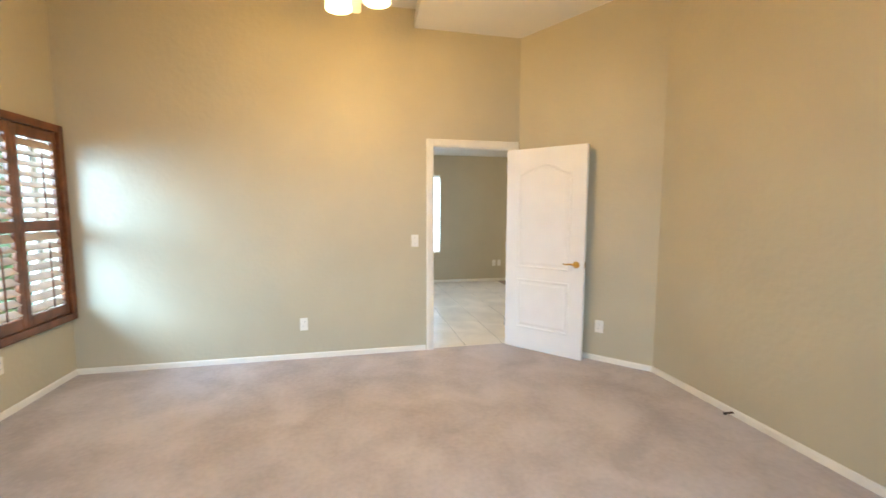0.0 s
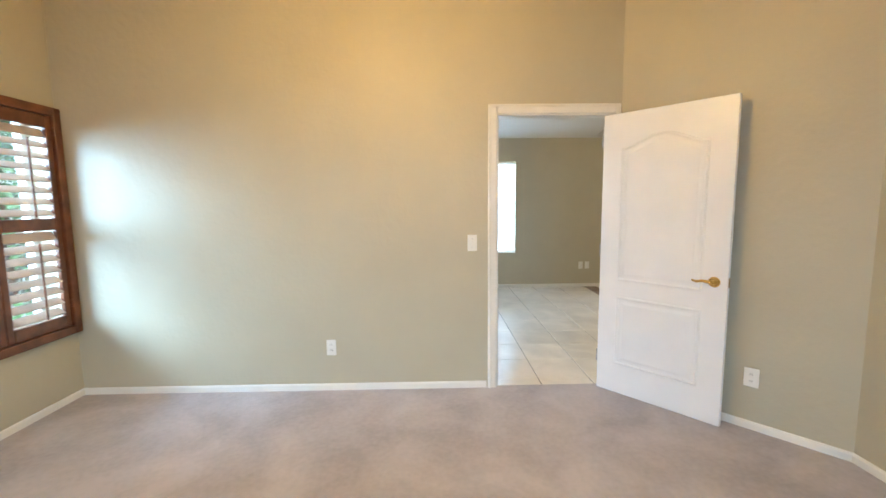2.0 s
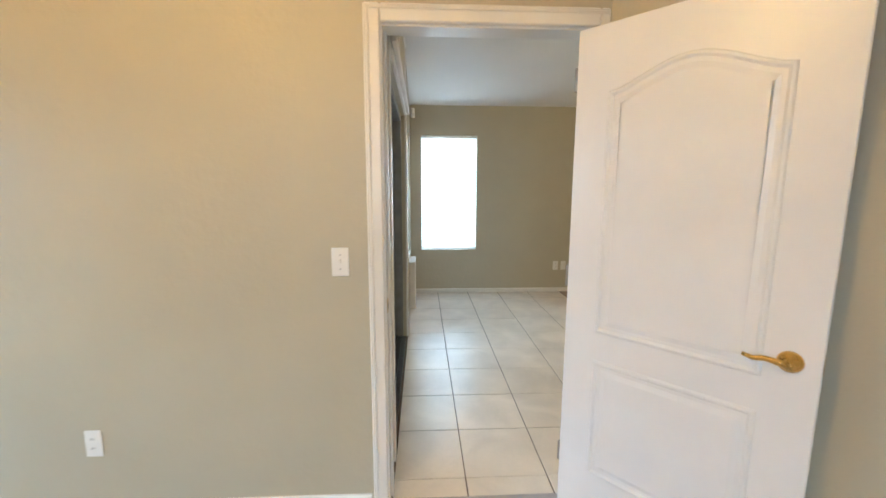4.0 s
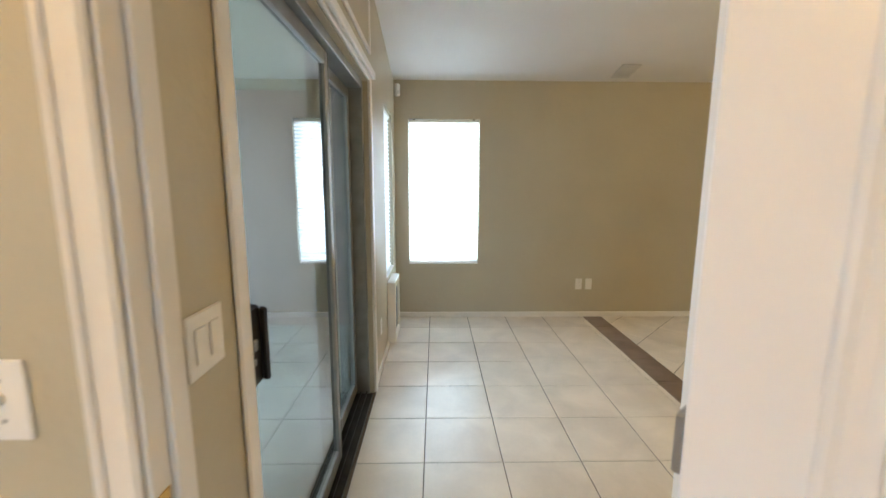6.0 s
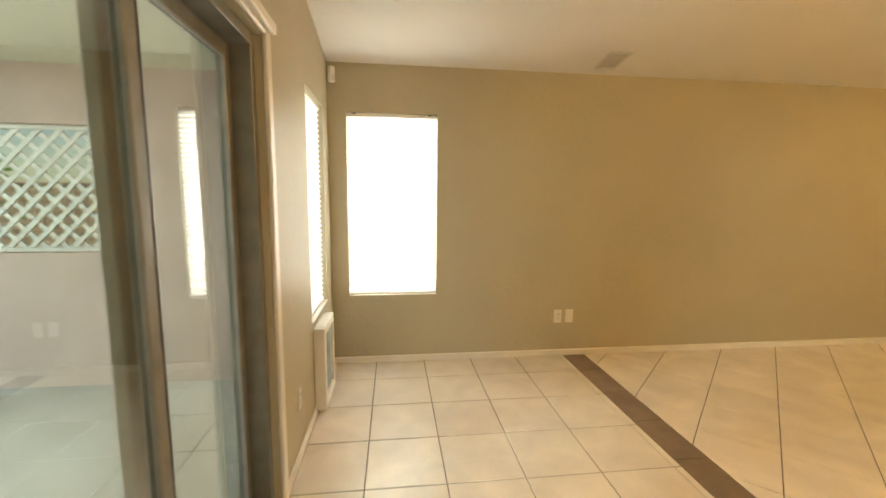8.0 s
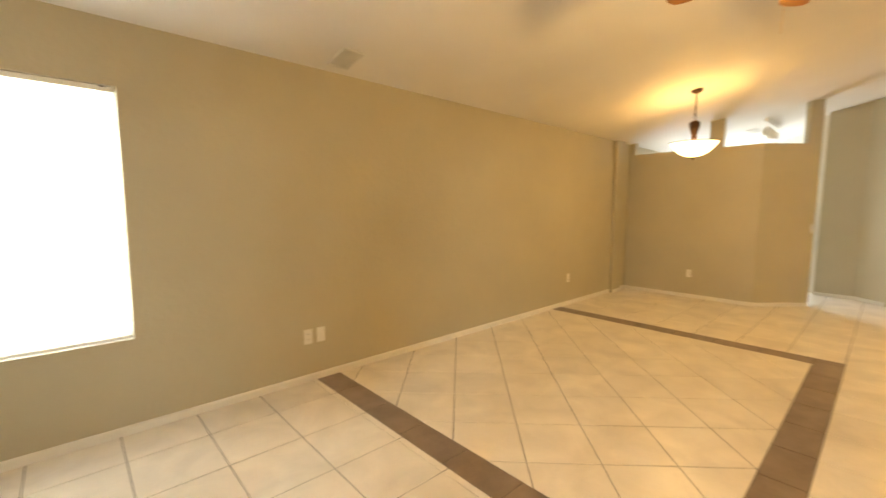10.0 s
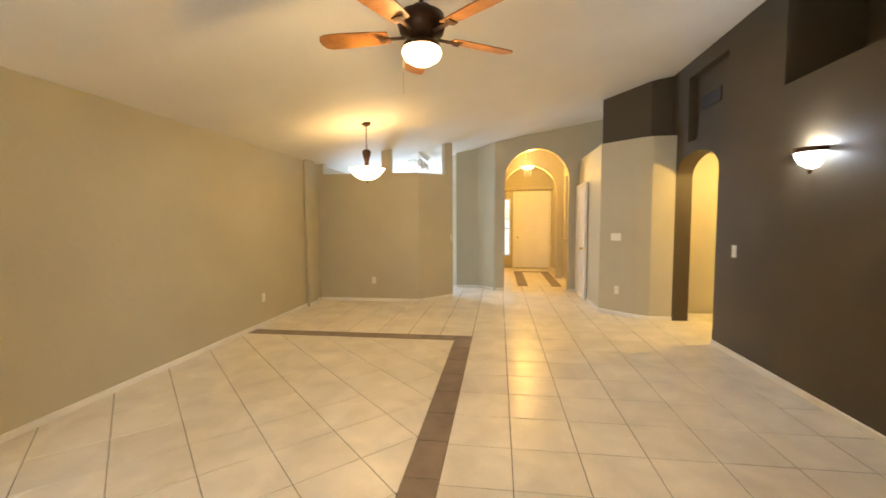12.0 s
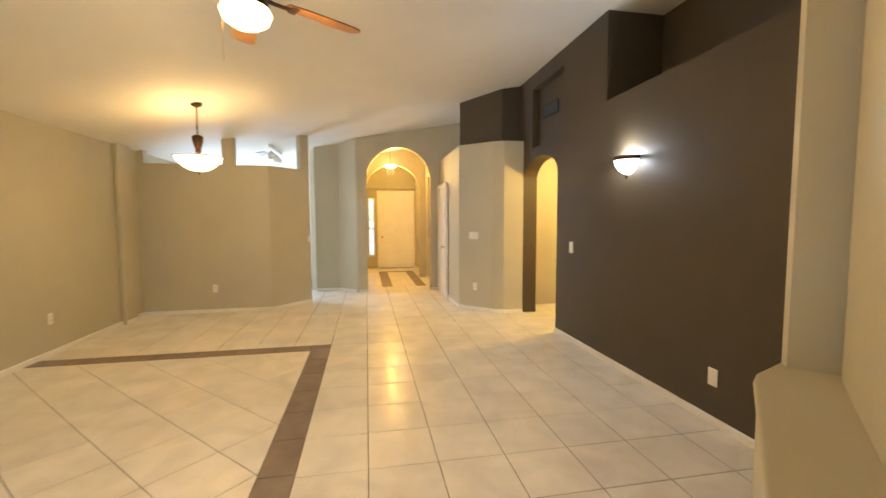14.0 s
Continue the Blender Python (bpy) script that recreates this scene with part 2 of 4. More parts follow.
# ---- bedroom shell ----
structure(link("wall_bedroom_door_side", wall_holes("x", -2.41, 1.66, 0, 3.34, 0.0, 0.105, [(0.735, 1.625, -0.1, 2.08)]), WALL),
          "beige painted bedroom wall with an open doorway", "wall")
structure(link("wall_bedroom_west", wall_holes("y", -5.0, 0.10, -0.05, 3.34, -2.61, -2.41, [(-0.97, -0.09, 0.61, 2.05)]), WALL),
          "beige painted bedroom wall with a shuttered window", "wall")
structure(link("wall_bedroom_rear", wall_holes("x", -2.61, 2.75, 0, 3.34, -5.15, -5.0, [(-1.2, 1.2, 0.75, 2.25)]), WALL),
          "beige painted bedroom wall with a wide window", "wall")
structure(link("wall_bedroom_east", boxes(((2.55, -5.0, 0), (2.67, -1.0, 3.60))), WALL), "beige painted bedroom wall", "wall")
structure(link("wall_bedroom_angled", prism([(1.66, 0.0, 0), (2.55, -1.0, 0), (2.58, -0.97, 0), (1.70, 0.02, 0)], (0, 0, 3.6)), WALL),
          "beige painted wall set at an angle behind the door", "wall")
structure(link("ceiling_bedroom", boxes(((-2.61, -5.15, 3.34), (2.67, 0.0, 3.44))), CEIL), "white painted bedroom ceiling", "ceiling")
# Added overhang, never in view: stops direct sun entering the rear window.
structure(link("sun_blocking_eave", boxes(((-2.61, -6.5, 3.34), (2.67, -5.1505, 3.44))), CREAM), "unseen cream overhang added to block sun from the rear bedroom window", "eave")
structure(link("floor_carpet", boxes(((-2.41, -5.0, -0.08), (2.55, 0.02, 0.008))), CARPET), "worn mauve-grey carpet with vacuum marks and stains", "floor")


def baseboard(p, q, inward, h=0.058, t=0.013, material=TRIM):
    """A skirting board from p to q on the floor, standing out on the side that inward points to."""
    p, q, n = Vector((*p, 0)), Vector((*q, 0)), Vector((*inward, 0)).normalized()
    prof = [(0, 0.002), (t, 0.002), (t, h - 0.012), (t * 0.55, h - 0.002), (0, h)]
    pts = [p + n * a + Vector((0, 0, b)) for a, b in prof]
    ob = link("baseboard", prism(pts, q - p), material)
    return structure(ob, "white painted baseboard along the wall", "baseboard")


baseboard((-2.41, 0), (0.672, 0), (0, -1))
baseboard((-2.41, -5), (-2.41, -0.013), (1, 0))
baseboard((1.67, -0.012), (2.55, -1.0), (-0.747, -0.665))
baseboard((2.55, -1.0), (2.55, -5.0), (-1, 0))

# ---- bedroom door ----
frame_door = thing("door_frame", (0, 0, 0), "white painted door casing round the bedroom doorway", "door frame")
frame_door["kind"] = "structure"


def casing(lo, hi, parent, name="casing"):
    bm = boxes((lo, hi), bevel=0.006)
    return part(name, bm, TRIM, parent)


casing((0.682, -0.018, 0.0), (0.748, -0.0005, 2.14), frame_door)
casing((1.612, -0.018, 0.0), (1.650, -0.0005, 2.14), frame_door)
casing((0.7485, -0.018, 2.07), (1.6115, -0.0005, 2.14), frame_door)
casing((0.690, -0.024, 0.0), (0.706, -0.017, 2.13), frame_door, "casing_bead")
casing((0.7065, -0.024, 2.116), (1.645, -0.017, 2.13), frame_door, "casing_bead")
part("jamb", boxes(((0.7355, -0.001, 0), (0.755, 0.108, 2.06)), bevel=0.002), TRIM, frame_door)
part("jamb", boxes(((1.605, -0.001, 0), (1.6245, 0.108, 2.06)), bevel=0.002), TRIM, frame_door)
part("head_jamb", boxes(((0.7355, -0.001, 2.0602), (1.6245, 0.108, 2.0795)), bevel=0.002), TRIM, frame_door)
part("door_stop", boxes(((0.7555, 0.042, 0), (0.767, 0.085, 2.059)), bevel=0.002), TRIM, frame_door)
part("strike_plate", boxes(((0.7552, 0.006, 0.91), (0.7575, 0.036, 0.97)), bevel=0.001), BRASS, frame_door, "brass strike plate")
part("strike_hole", boxes(((0.7572, 0.013, 0.925), (0.7582, 0.029, 0.952))), SLOT, frame_door)

door = thing("door_1", (1.545, -0.008, 0.0), "white moulded two-panel door standing open against the angled wall", "door", rz=-49.0)
door["kind"] = "structure"
LEAF_W, LEAF_T = 0.818, 0.036
part("leaf", boxes(((0.004, -LEAF_T, 0.015), (LEAF_W, 0.0, 2.045)), bevel=0.003), DOORW, door)


def offset_loop(pts, d):
    n = len(pts)
    out = []
    for i in range(n):
        a, b, c = Vector(pts[i - 1]), Vector(pts[i]), Vector(pts[(i + 1) % n])
        e1, e2 = (b - a).normalized(), (c - b).normalized()
        n1, n2 = Vector((-e1.y, e1.x)), Vector((-e2.y, e2.x))
        m = (n1 + n2)
        m = m / max(0.2, m.dot(n1))
        out.append(b + m * d)
    return out


def moulded_panel(outline, parent, face_y, sign):
    """Nested loops: a raised moulding, a sunk groove and a raised field."""
    bm = bmesh.new()
    loops = []
    for d, h in ((0, 0.0006), (0.006, 0.007), (0.013, 0.008), (0.022, 0.001), (0.036, 0.001), (0.056, 0.007)):
        loops.append([bm.verts.new((p.x, face_y + sign * h, p.y)) for p in offset_loop(outline, d)])
    n = len(outline)
    for a, b in zip(loops, loops[1:]):
        for k in range(n):
            bm.faces.new((a[k], a[(k + 1) % n], b[(k + 1) % n], b[k]))
    bmesh.ops.triangulate(bm, faces=[bm.faces.new(loops[-1])])
    part("panel", bm, DOORW, parent)


PX0, PX1 = 0.135, 0.680
top_panel = [(PX0, 0.86), (PX1, 0.86), (PX1, 1.80)]
for k in range(1, 16):
    u = k / 16
    bumpz = 0.5 - 0.5 * math.cos(2 * math.pi * u)
    top_panel.append((PX1 + (PX0 - PX1) * u, 1.80 + 0.085 * bumpz ** 0.8))
top_panel.append((PX0, 1.80))
low_panel = [(PX0, 0.235), (PX1, 0.235), (PX1, 0.745), (PX0, 0.745)]
for fy, sg in ((-LEAF_T, -1), (0.0, 1)):
    moulded_panel(top_panel, door, fy, sg)
    moulded_panel(low_panel, door, fy, sg)


def lever(parent, face_y, sign):
    def turned(profile):
        bm = lathe(profile, 24)
        bmesh.ops.rotate(bm, cent=(0, 0, 0), matrix=Matrix.Rotation(radians(-90 * sign), 3, "X"), verts=bm.verts)
        bmesh.ops.translate(bm, vec=(0.745, face_y, 0.93), verts=bm.verts)
        return bm
    rose = part("rose", turned([(0.0, 0.0), (0.033, 0.0), (0.033, 0.006), (0.024, 0.014), (0.013, 0.018), (0.012, 0.045), (0.0, 0.047)]), BRASS, parent, "brass rose", True)
    pts = [(0.745, face_y + sign * 0.042, 0.93), (0.72, face_y + sign * 0.045, 0.934), (0.69, face_y + sign * 0.045, 0.937), (0.66, face_y + sign * 0.045, 0.930), (0.632, face_y + sign * 0.043, 0.936)]
    part("lever", tube(pts, [0.011, 0.010, 0.0085, 0.008, 0.006], 10), BRASS, parent, "curved brass lever", True)


lever(door, -LEAF_T, -1)
lever(door, 0.0, 1)
part("latch_plate", boxes(((LEAF_W, -0.030, 0.90), (LEAF_W + 0.0015, -0.006, 0.96))), BRASS, door, "brass latch plate")
for hz in (0.22, 1.03, 1.82):
    part("hinge", boxes(((-0.008, -0.034, hz), (0.0035, 0.004, hz + 0.09)), bevel=0.002), STEEL, door, "worn steel hinge")

stop = thing("door_stop_spring", (2.537, -1.81, 0.035), "small dark spring door stop on the baseboard", "door stop")
part("spring", tube([(0.0, 0, 0), (-0.03, 0, 0.001), (-0.06, 0, 0.0)], 0.007, 10), BRONZE, stop)
part("tip", tube([(-0.0605, 0, 0), (-0.075, 0, 0)], 0.010, 10), BLACK, stop, "black rubber tip")

# ---- shutters on the bedroom window ----
shutter = thing("window_shutter", (-2.41, -0.53, 0.51), "stained brown wooden plantation shutter with tilted louvers in four panels", "shutter")


def sbox(name, y0, y1, z0, z1, x0=0.0, x1=0.035, material=SHUT, bevel=0.004, label=""):
    return part(name, boxes(((x0, y0, z0), (x1, y1, z1)), bevel=bevel), material, shutter, label)


W2, HH = 0.515, 1.61
sbox("outer_frame", -W2, -W2 + 0.055, 0, HH, 0.001, 0.055)
sbox("outer_frame", W2 - 0.055, W2, 0, HH, 0.001, 0.055)
sbox("outer_frame", -W2 + 0.0555, W2 - 0.0555, 0, 0.06, 0.001, 0.055)
sbox("outer_frame", -W2 + 0.0555, W2 - 0.0555, HH - 0.06, HH, 0.001, 0.055)
for y0, y1 in ((-W2 + 0.058, -0.002), (0.002, W2 - 0.058)):
    sbox("stile", y0, y0 + 0.045, 0.062, HH - 0.062, 0.003, 0.034)
    sbox("stile", y1 - 0.045, y1, 0.062, HH - 0.062, 0.003, 0.034)
    for z0, z1 in ((0.062, 0.145), (0.765, 0.845), (HH - 0.145, HH - 0.062)):
        sbox("rail", y0 + 0.0455, y1 - 0.0455, z0, z1, 0.003, 0.034)
    for z0, z1 in ((0.147, 0.763), (0.847, HH - 0.147)):
        n = 8
        step = (z1 - z0) / n
        for k in range(n):
            bm = bmesh.new()
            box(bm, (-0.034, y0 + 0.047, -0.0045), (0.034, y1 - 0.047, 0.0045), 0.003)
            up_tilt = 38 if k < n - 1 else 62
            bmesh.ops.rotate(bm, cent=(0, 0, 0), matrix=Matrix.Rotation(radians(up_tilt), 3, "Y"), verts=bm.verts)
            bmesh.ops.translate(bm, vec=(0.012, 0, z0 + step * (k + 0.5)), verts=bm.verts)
            # slats take the paler colour that holds the window's backlight
            part("louver", bm, LOUV_LIT, shutter)
        ym = (y0 + y1) / 2 + 0.03
        sbox("tilt_rod", ym - 0.006, ym + 0.006, z0 + 0.01, z1 - step * 1.1, 0.044, 0.053, bevel=0.002)
for hz in (0.2, 0.66, 0.95, 1.42):
    sbox("hinge", -W2 + 0.050, -W2 + 0.060, hz, hz + 0.055, 0.034, 0.057, SHUT, 0.002)
    sbox("hinge", W2 - 0.060, W2 - 0.050, hz, hz + 0.055, 0.034, 0.057, SHUT, 0.002)


def window(name, at, rz, w, h, label, depth=0.06, mullions=()):
    """A glazed window in a wall; local x runs along the wall, y outwards."""
    e = thing(name, at, label, "window", rz=rz)
    e["kind"] = "structure"
    f = 0.035
    for lo, hi in (((-w / 2, 0, 0), (-w / 2 + f, depth, h)), ((w / 2 - f, 0, 0), (w / 2, depth, h)),
                   ((-w / 2 + f, 0, 0), (w / 2 - f, depth, f)), ((-w / 2 + f, 0, h - f), (w / 2 - f, depth, h))):
        part("window_frame", boxes((lo, hi), bevel=0.003), PLATE, e)
    for m in mullions:
        part("glazing_bar", boxes(((-w / 2 + f, 0.01, m - 0.012), (w / 2 - f, depth - 0.01, m + 0.012)), bevel=0.002), PLATE, e)
    g = part("pane", boxes(((-w / 2 + f, depth / 2 - 0.003, f), (w / 2 - f, depth / 2 + 0.003, h - f))), GLASS, e)
    g.visible_shadow = False
    return e


window("window_1", (-2.54, -0.53, 0.61), 90, 0.88, 1.44, "white framed bedroom window behind the shutter", mullions=(0.72,))
window("window_2", (0, -5.06, 0.75), 180, 2.4, 1.5, "white framed wide bedroom window")

# ---- great room shell ----
structure(link("wall_north", wall_holes("x", 0.55, 12.0, 0, 2.62, YN, YN + 0.18, [(0.895, 1.638, 0.60, 2.117), (10.55, 11.85, 0.85, 2.15)]), WALL),
          "beige painted long wall with windows", "wall")
structure(link("wall_west", wall_holes("y", 0.1055, YN, 0, 3.2, 0.57, 0.75, [(0.36, 2.14, -0.1, 2.08), (2.955, 3.565, 0.635, 2.105)]), WALL),
          "beige painted wall with a sliding door and a narrow window", "wall")
# walls behind the bedroom, seen from the great room
structure(link("wall_angled_lower", prism([(1.66, 0.1, 0), (1.72, 0.005, 0), (2.58, -0.965, 0), (2.62, -1.07, 0), (2.79, -0.965, 0), (2.70, -0.74, 0), (2.66, -0.69, 0), (1.90, 0.10, 0)], (0, 0, 0.945)), WALL),
          "beige low wall with a rounded ledge", "wall")
ledge = bmesh.new()
prism([(1.67, 0.101, 0.9455), (1.725, 0.01, 0.9455), (2.58, -0.955, 0.9455), (2.63, -1.075, 0.9455), (2.80, -0.96, 0.9455), (2.712, -0.742, 0.9455), (2.666, -0.680, 0.9455), (1.905, 0.112, 0.9455)], (0, 0, 0.02), ledge)
bmesh.ops.bevel(ledge, geom=[e for e in ledge.edges if e.calc_face_angle(0) > 0.5], offset=0.009, segments=3, affect="EDGES", profile=0.5)
structure(link("wall_niche_ledge", ledge, WALL), "beige rounded plaster ledge of a wall niche", "ledge")
structure(link("wall_angled_upper", prism([(1.66, 0.10, 0.966), (1.715, 0.01, 0.966), (2.58, -0.965, 0.966), (2.61, -0.93, 0.966), (1.83, -0.05, 0.966), (1.72, 0.10, 0.966)], (0, 0, 2.5)), WALL),
          "beige plaster back of a wall niche", "wall")
post = prism([(2.60, -1.03, 0.966), (2.70, -1.05, 0.966), (2.775, -0.93, 0.966), (2.765, -0.90, 0.966), (2.735, -0.885, 0.966), (2.612, -0.99, 0.966)], (0, 0, 2.6))
structure(link("wall_niche_post", post, WALL), "beige rounded plaster end of a wall niche", "wall")
structure(link("wall_south_return", boxes(((2.67, -1.95, 0), (2.72, -0.98, 3.6))), WALL), "beige painted short return wall", "wall")

# dark accent wall with a niche over it, a vent recess and an arched passage
TD = 0.22


def dark_piece(x0, x1, z0, z1, back=TD):
    return ((x0, YD - back, z0), (x1, YD, z1))


dark = boxes(dark_piece(2.72, 5.48, 0, 2.63, 0.62), dark_piece(5.48, 6.40, 0, 3.52, TD), dark_piece(6.40, 7.34, 3.31, 3.52),
             dark_piece(7.34, 7.48, 2.475, 3.52), dark_piece(7.48, 7.95, 2.475, 3.52))
box(dark, (2.72, YD - 0.72, 2.63), (5.48, YD - 0.62, 3.6))
box(dark, (5.48, YD - 0.72, 2.63), (5.60, YD - TD, 3.6))
box(dark, (6.40, YD - TD, 2.475), (7.34, YD - 0.10, 3.31))
out = [(6.40, 0.0), (6.52, 0.0)]
arc = arch_points(7.09, 0.57, 2.06, 0.27)
out = [(6.40, 0.0), (6.52, 0.0)] + [(7.09 - (x - 7.09), z) for x, z in arc] + [(7.66, 0.0), (7.95, 0.0), (7.95, 2.475), (6.40, 2.475)]
prism([(x, YD, z) for x, z in out], (0, -TD, 0), dark)
structure(link("wall_dark_accent", dark, DARK), "dark brown painted accent wall with an arched passage and high niche", "wall")
# high dark block over the closet corner
structure(link("wall_dark_upper", prism([(7.84, YD - 0.2, 2.65), (7.84, -1.64, 2.65), (8.36, -1.09, 2.65), (8.6, YD - 0.2, 2.65)], (0, 0, 0.97)), DARK),
          "dark brown painted upper wall above a plant shelf", "wall")
# closet corner with its flat top
closet_outline = [(9.98, -1.035), (8.18, -1.035), (7.75, -1.46), (7.66, -1.62), (7.66, YD + 0.001), (9.98, YD + 0.001)]
structure(link("wall_closet", prism([(x, y, 0) for x, y in closet_outline], (0, 0, 2.64)), WALL), "beige painted closet corner wall with a plant shelf on top", "wall")
# arch wall to the foyer
arc = arch_points(-0.205, 0.64, 2.27, 0.63, 28)
XA = 9.98
pts = [(0.62, 0.0), (0.435, 0.0)] + arc[0:] + [(-0.845, 0.0), (-1.034, 0.0), (-1.034, 2.642), (-2.2, 2.642), (-2.2, 3.55), (0.62, 3.2)]
structure(link("wall_foyer_arch", prism([(XA, y, z) for y, z in pts], (0.16, 0, 0)), WALL), "beige painted wall with a tall arched opening to the foyer", "wall")
structure(link("wall_kitchen_column", prism([(9.98, 0.6205, 0), (10.0, 0.66, 0), (10.3, 1.0, 0), (10.3, 1.462, 0), (10.5, 1.462, 0), (10.5, 0.7405, 0), (10.14, 0.7405, 0), (10.14, 0.6205, 0)], (0, 0, 3.2)), WALL),
          "beige painted angled column wall", "wall")
# dining half wall with posts
XD = 8.60
structure(link("wall_dining_half", prism([(XD, YN, 0), (XD, 1.96, 0), (9.19, 1.42, 0), (9.26, 1.50, 0), (XD + 0.12, 2.05, 0), (XD + 0.12, YN, 0)], (0, 0, 2.315)), WALL),
          "beige painted dining wall that stops short of the ceiling", "wall")
structure(link("wall_dining_post", boxes(((XD, 2.455, 2.316), (XD + 0.12, 2.63, 3.0))), WALL), "beige painted post above the dining wall", "post")
structure(link("wall_dining_post_corner", boxes(((XD, 3.725, 2.316), (XD + 0.12, YN, 2.75))), WALL), "beige painted corner post above the dining wall", "post")
structure(link("wall_dining_post_end", prism([(9.06, 1.539, 2.316), (9.19, 1.42, 2.316), (9.26, 1.50, 2.316), (9.13, 1.61, 2.316)], (0, 0, 0.8)), WALL),
          "beige painted end post above the dining wall", "post")
structure(link("wall_pilaster", boxes(((8.02, YN - 0.06, 0), (8.33, YN - 0.0005, 2.62)), bevel=0.012), WALL), "beige painted shallow pilaster on the long wall", "pilaster")
# ceiling, one sloped sheet and a flat part over the niche
ce = prism([(0.57, YN + 0.18, 2.495 - SL * 0.18), (0.57, YD, zc(YD)), (0.57, YD - 0.8, zc(YD)), (0.57, YD - 0.8, zc(YD) + 0.1), (0.57, YD, zc(YD) + 0.1), (0.57, YN + 0.18, 2.6)], (15.0, 0, 0))
structure(link("ceiling_great_room", ce, CEIL), "white vaulted ceiling with knockdown texture", "ceiling")
# kitchen closing walls
structure(link("wall_kitchen_east", wall_holes("y", 1.48, YN + 0.18, 0, 3.2, 12.0, 12.15, [(1.60, 2.86, 0.5, 2.2)]), TRIM), "white painted kitchen wall with a window", "wall")
structure(link("wall_kitchen_south", boxes(((10.5, 1.48, 0), (12.0, 1.58, 3.2))), TRIM), "white painted kitchen wall", "wall")
window("window_3", (12.06, 2.23, 0.5), -90, 1.26, 1.7, "white framed kitchen window", mullions=(0.4, 0.8, 1.2))
window("window_7", (11.2, YN + 0.08, 0.85), 0, 1.3, 1.3, "white framed kitchen window on the long wall")
# foyer
structure(link("wall_foyer_north", boxes(((10.1405, 0.62, 0), (14.12, 0.74, 3.25))), WALL), "beige painted foyer wall", "wall")
structure(link("wall_foyer_south", wall_holes("x", 10.14, 14.12, 0, 3.6, -1.25, -1.03, [(10.75, 11.6, 1.02, 2.5)]), WALL), "beige painted foyer wall with a niche", "wall")
structure(link("wall_foyer_niche_back", boxes(((10.7, -1.32, 1.0), (11.65, -1.2505, 2.55))), WALL), "beige painted back of a foyer niche", "wall")
structure(link("wall_foyer_front", wall_holes("y", -1.25, 0.74, 0, 3.6, 14.12, 14.3, [(-0.985, 0.115, -0.1, 2.34), (0.19, 0.40, 0.36, 2.12)]), WALL), "beige painted front wall with the entry door", "wall")
structure(link("wall_foyer_shelf", boxes(((13.86, -1.03, 2.36), (14.12, 0.62, 2.44)), bevel=0.01), WALL), "beige painted shelf above the entry door", "shelf")
arc2 = arch_points(-0.205, 0.66, 2.15, 0.66, 24)
pts2 = [(0.619, 0.0), (0.455, 0.0)] + arc2 + [(-0.865, 0.0), (-1.029, 0.0), (-1.029, 3.3), (0.619, 3.0)]
structure(link("wall_foyer_inner_arch", prism([(11.9, y, z) for y, z in pts2], (0.14, 0, 0)), WALL), "beige painted inner foyer arch", "wall")
# hall behind the dark wall
structure(link("wall_hall_back", boxes(((5.6, -3.60, 0), (9.0, -3.45, 3.6))), WALL), "beige painted hall wall", "wall")
structure(link("wall_hall_east", boxes(((8.2, -3.45, 0), (8.35, YD - TD, 3.6))), WALL), "beige painted hall end wall", "wall")
structure(link("wall_hall_west", boxes(((5.6, -3.45, 0), (5.75, YD - TD, 3.6))), WALL), "beige painted hall end wall", "wall")
structure(link("ceiling_hall", boxes(((5.6, -3.6, 2.45), (8.35, YD - TD - 0.002, 2.474))), CEIL), "white hall ceiling", "ceiling")

for p, q, n in (((0.75, 2.202), (0.75, YN), (1, 0)), ((0.763, YN), (8.02, YN), (0, -1)), ((8.34, YN), (XD, YN), (0, -1)), ((XD, YN - 0.013), (XD, 1.96), (-1, 0)), ((XD, 1.96), (9.19, 1.42), (-0.675, -0.738)),
                ((8.02, YN - 0.06), (8.33, YN - 0.06), (0, -1)), ((10.0, 0.66), (10.3, 1.0), (-0.75, 0.66)), ((10.3, 1.0), (10.3, 1.462), (-1, 0)), ((9.98, 0.44), (9.98, 0.62), (-1, 0)),
                ((9.98, -0.845), (9.98, -1.035), (-1, 0)), ((9.08, -1.035), (8.18, -1.035), (0, 1)), ((8.18, -1.035), (7.75, -1.46), (-0.7, 0.71)), ((7.75, -1.46), (7.66, -1.62), (-0.87, 0.49)), ((7.66, -1.62), (7.66, YD), (-1, 0)),
                ((2.74, YD), (6.52, YD), (0, 1)), ((1.61, 0.10), (1.90, 0.10), (0, 1)), ((1.90, 0.10), (2.66, -0.69), (0.72, 0.69)), ((2.72, -0.98), (2.72, YD), (1, 0)),
                ((10.15, 0.62), (14.12, 0.62), (0, -1)), ((10.14, -1.03), (14.12, -1.03), (0, 1)), ((5.75, -3.45), (8.2, -3.45), (0, 1))):
    baseboard(p, q, n)

# ---- sliding glass door and patio side ----
slider = thing("sliding_door", (0.66, 0.36, 0), "grey aluminium sliding glass door with a black handle", "sliding door")
slider["kind"] = "structure"
SW, SH = 1.78, 2.08


def spart(name, lo, hi, material=ALU, bevel=0.003, parent=None, label=""):
    return part(name, boxes((lo, hi), bevel=bevel), material, parent or slider, label)


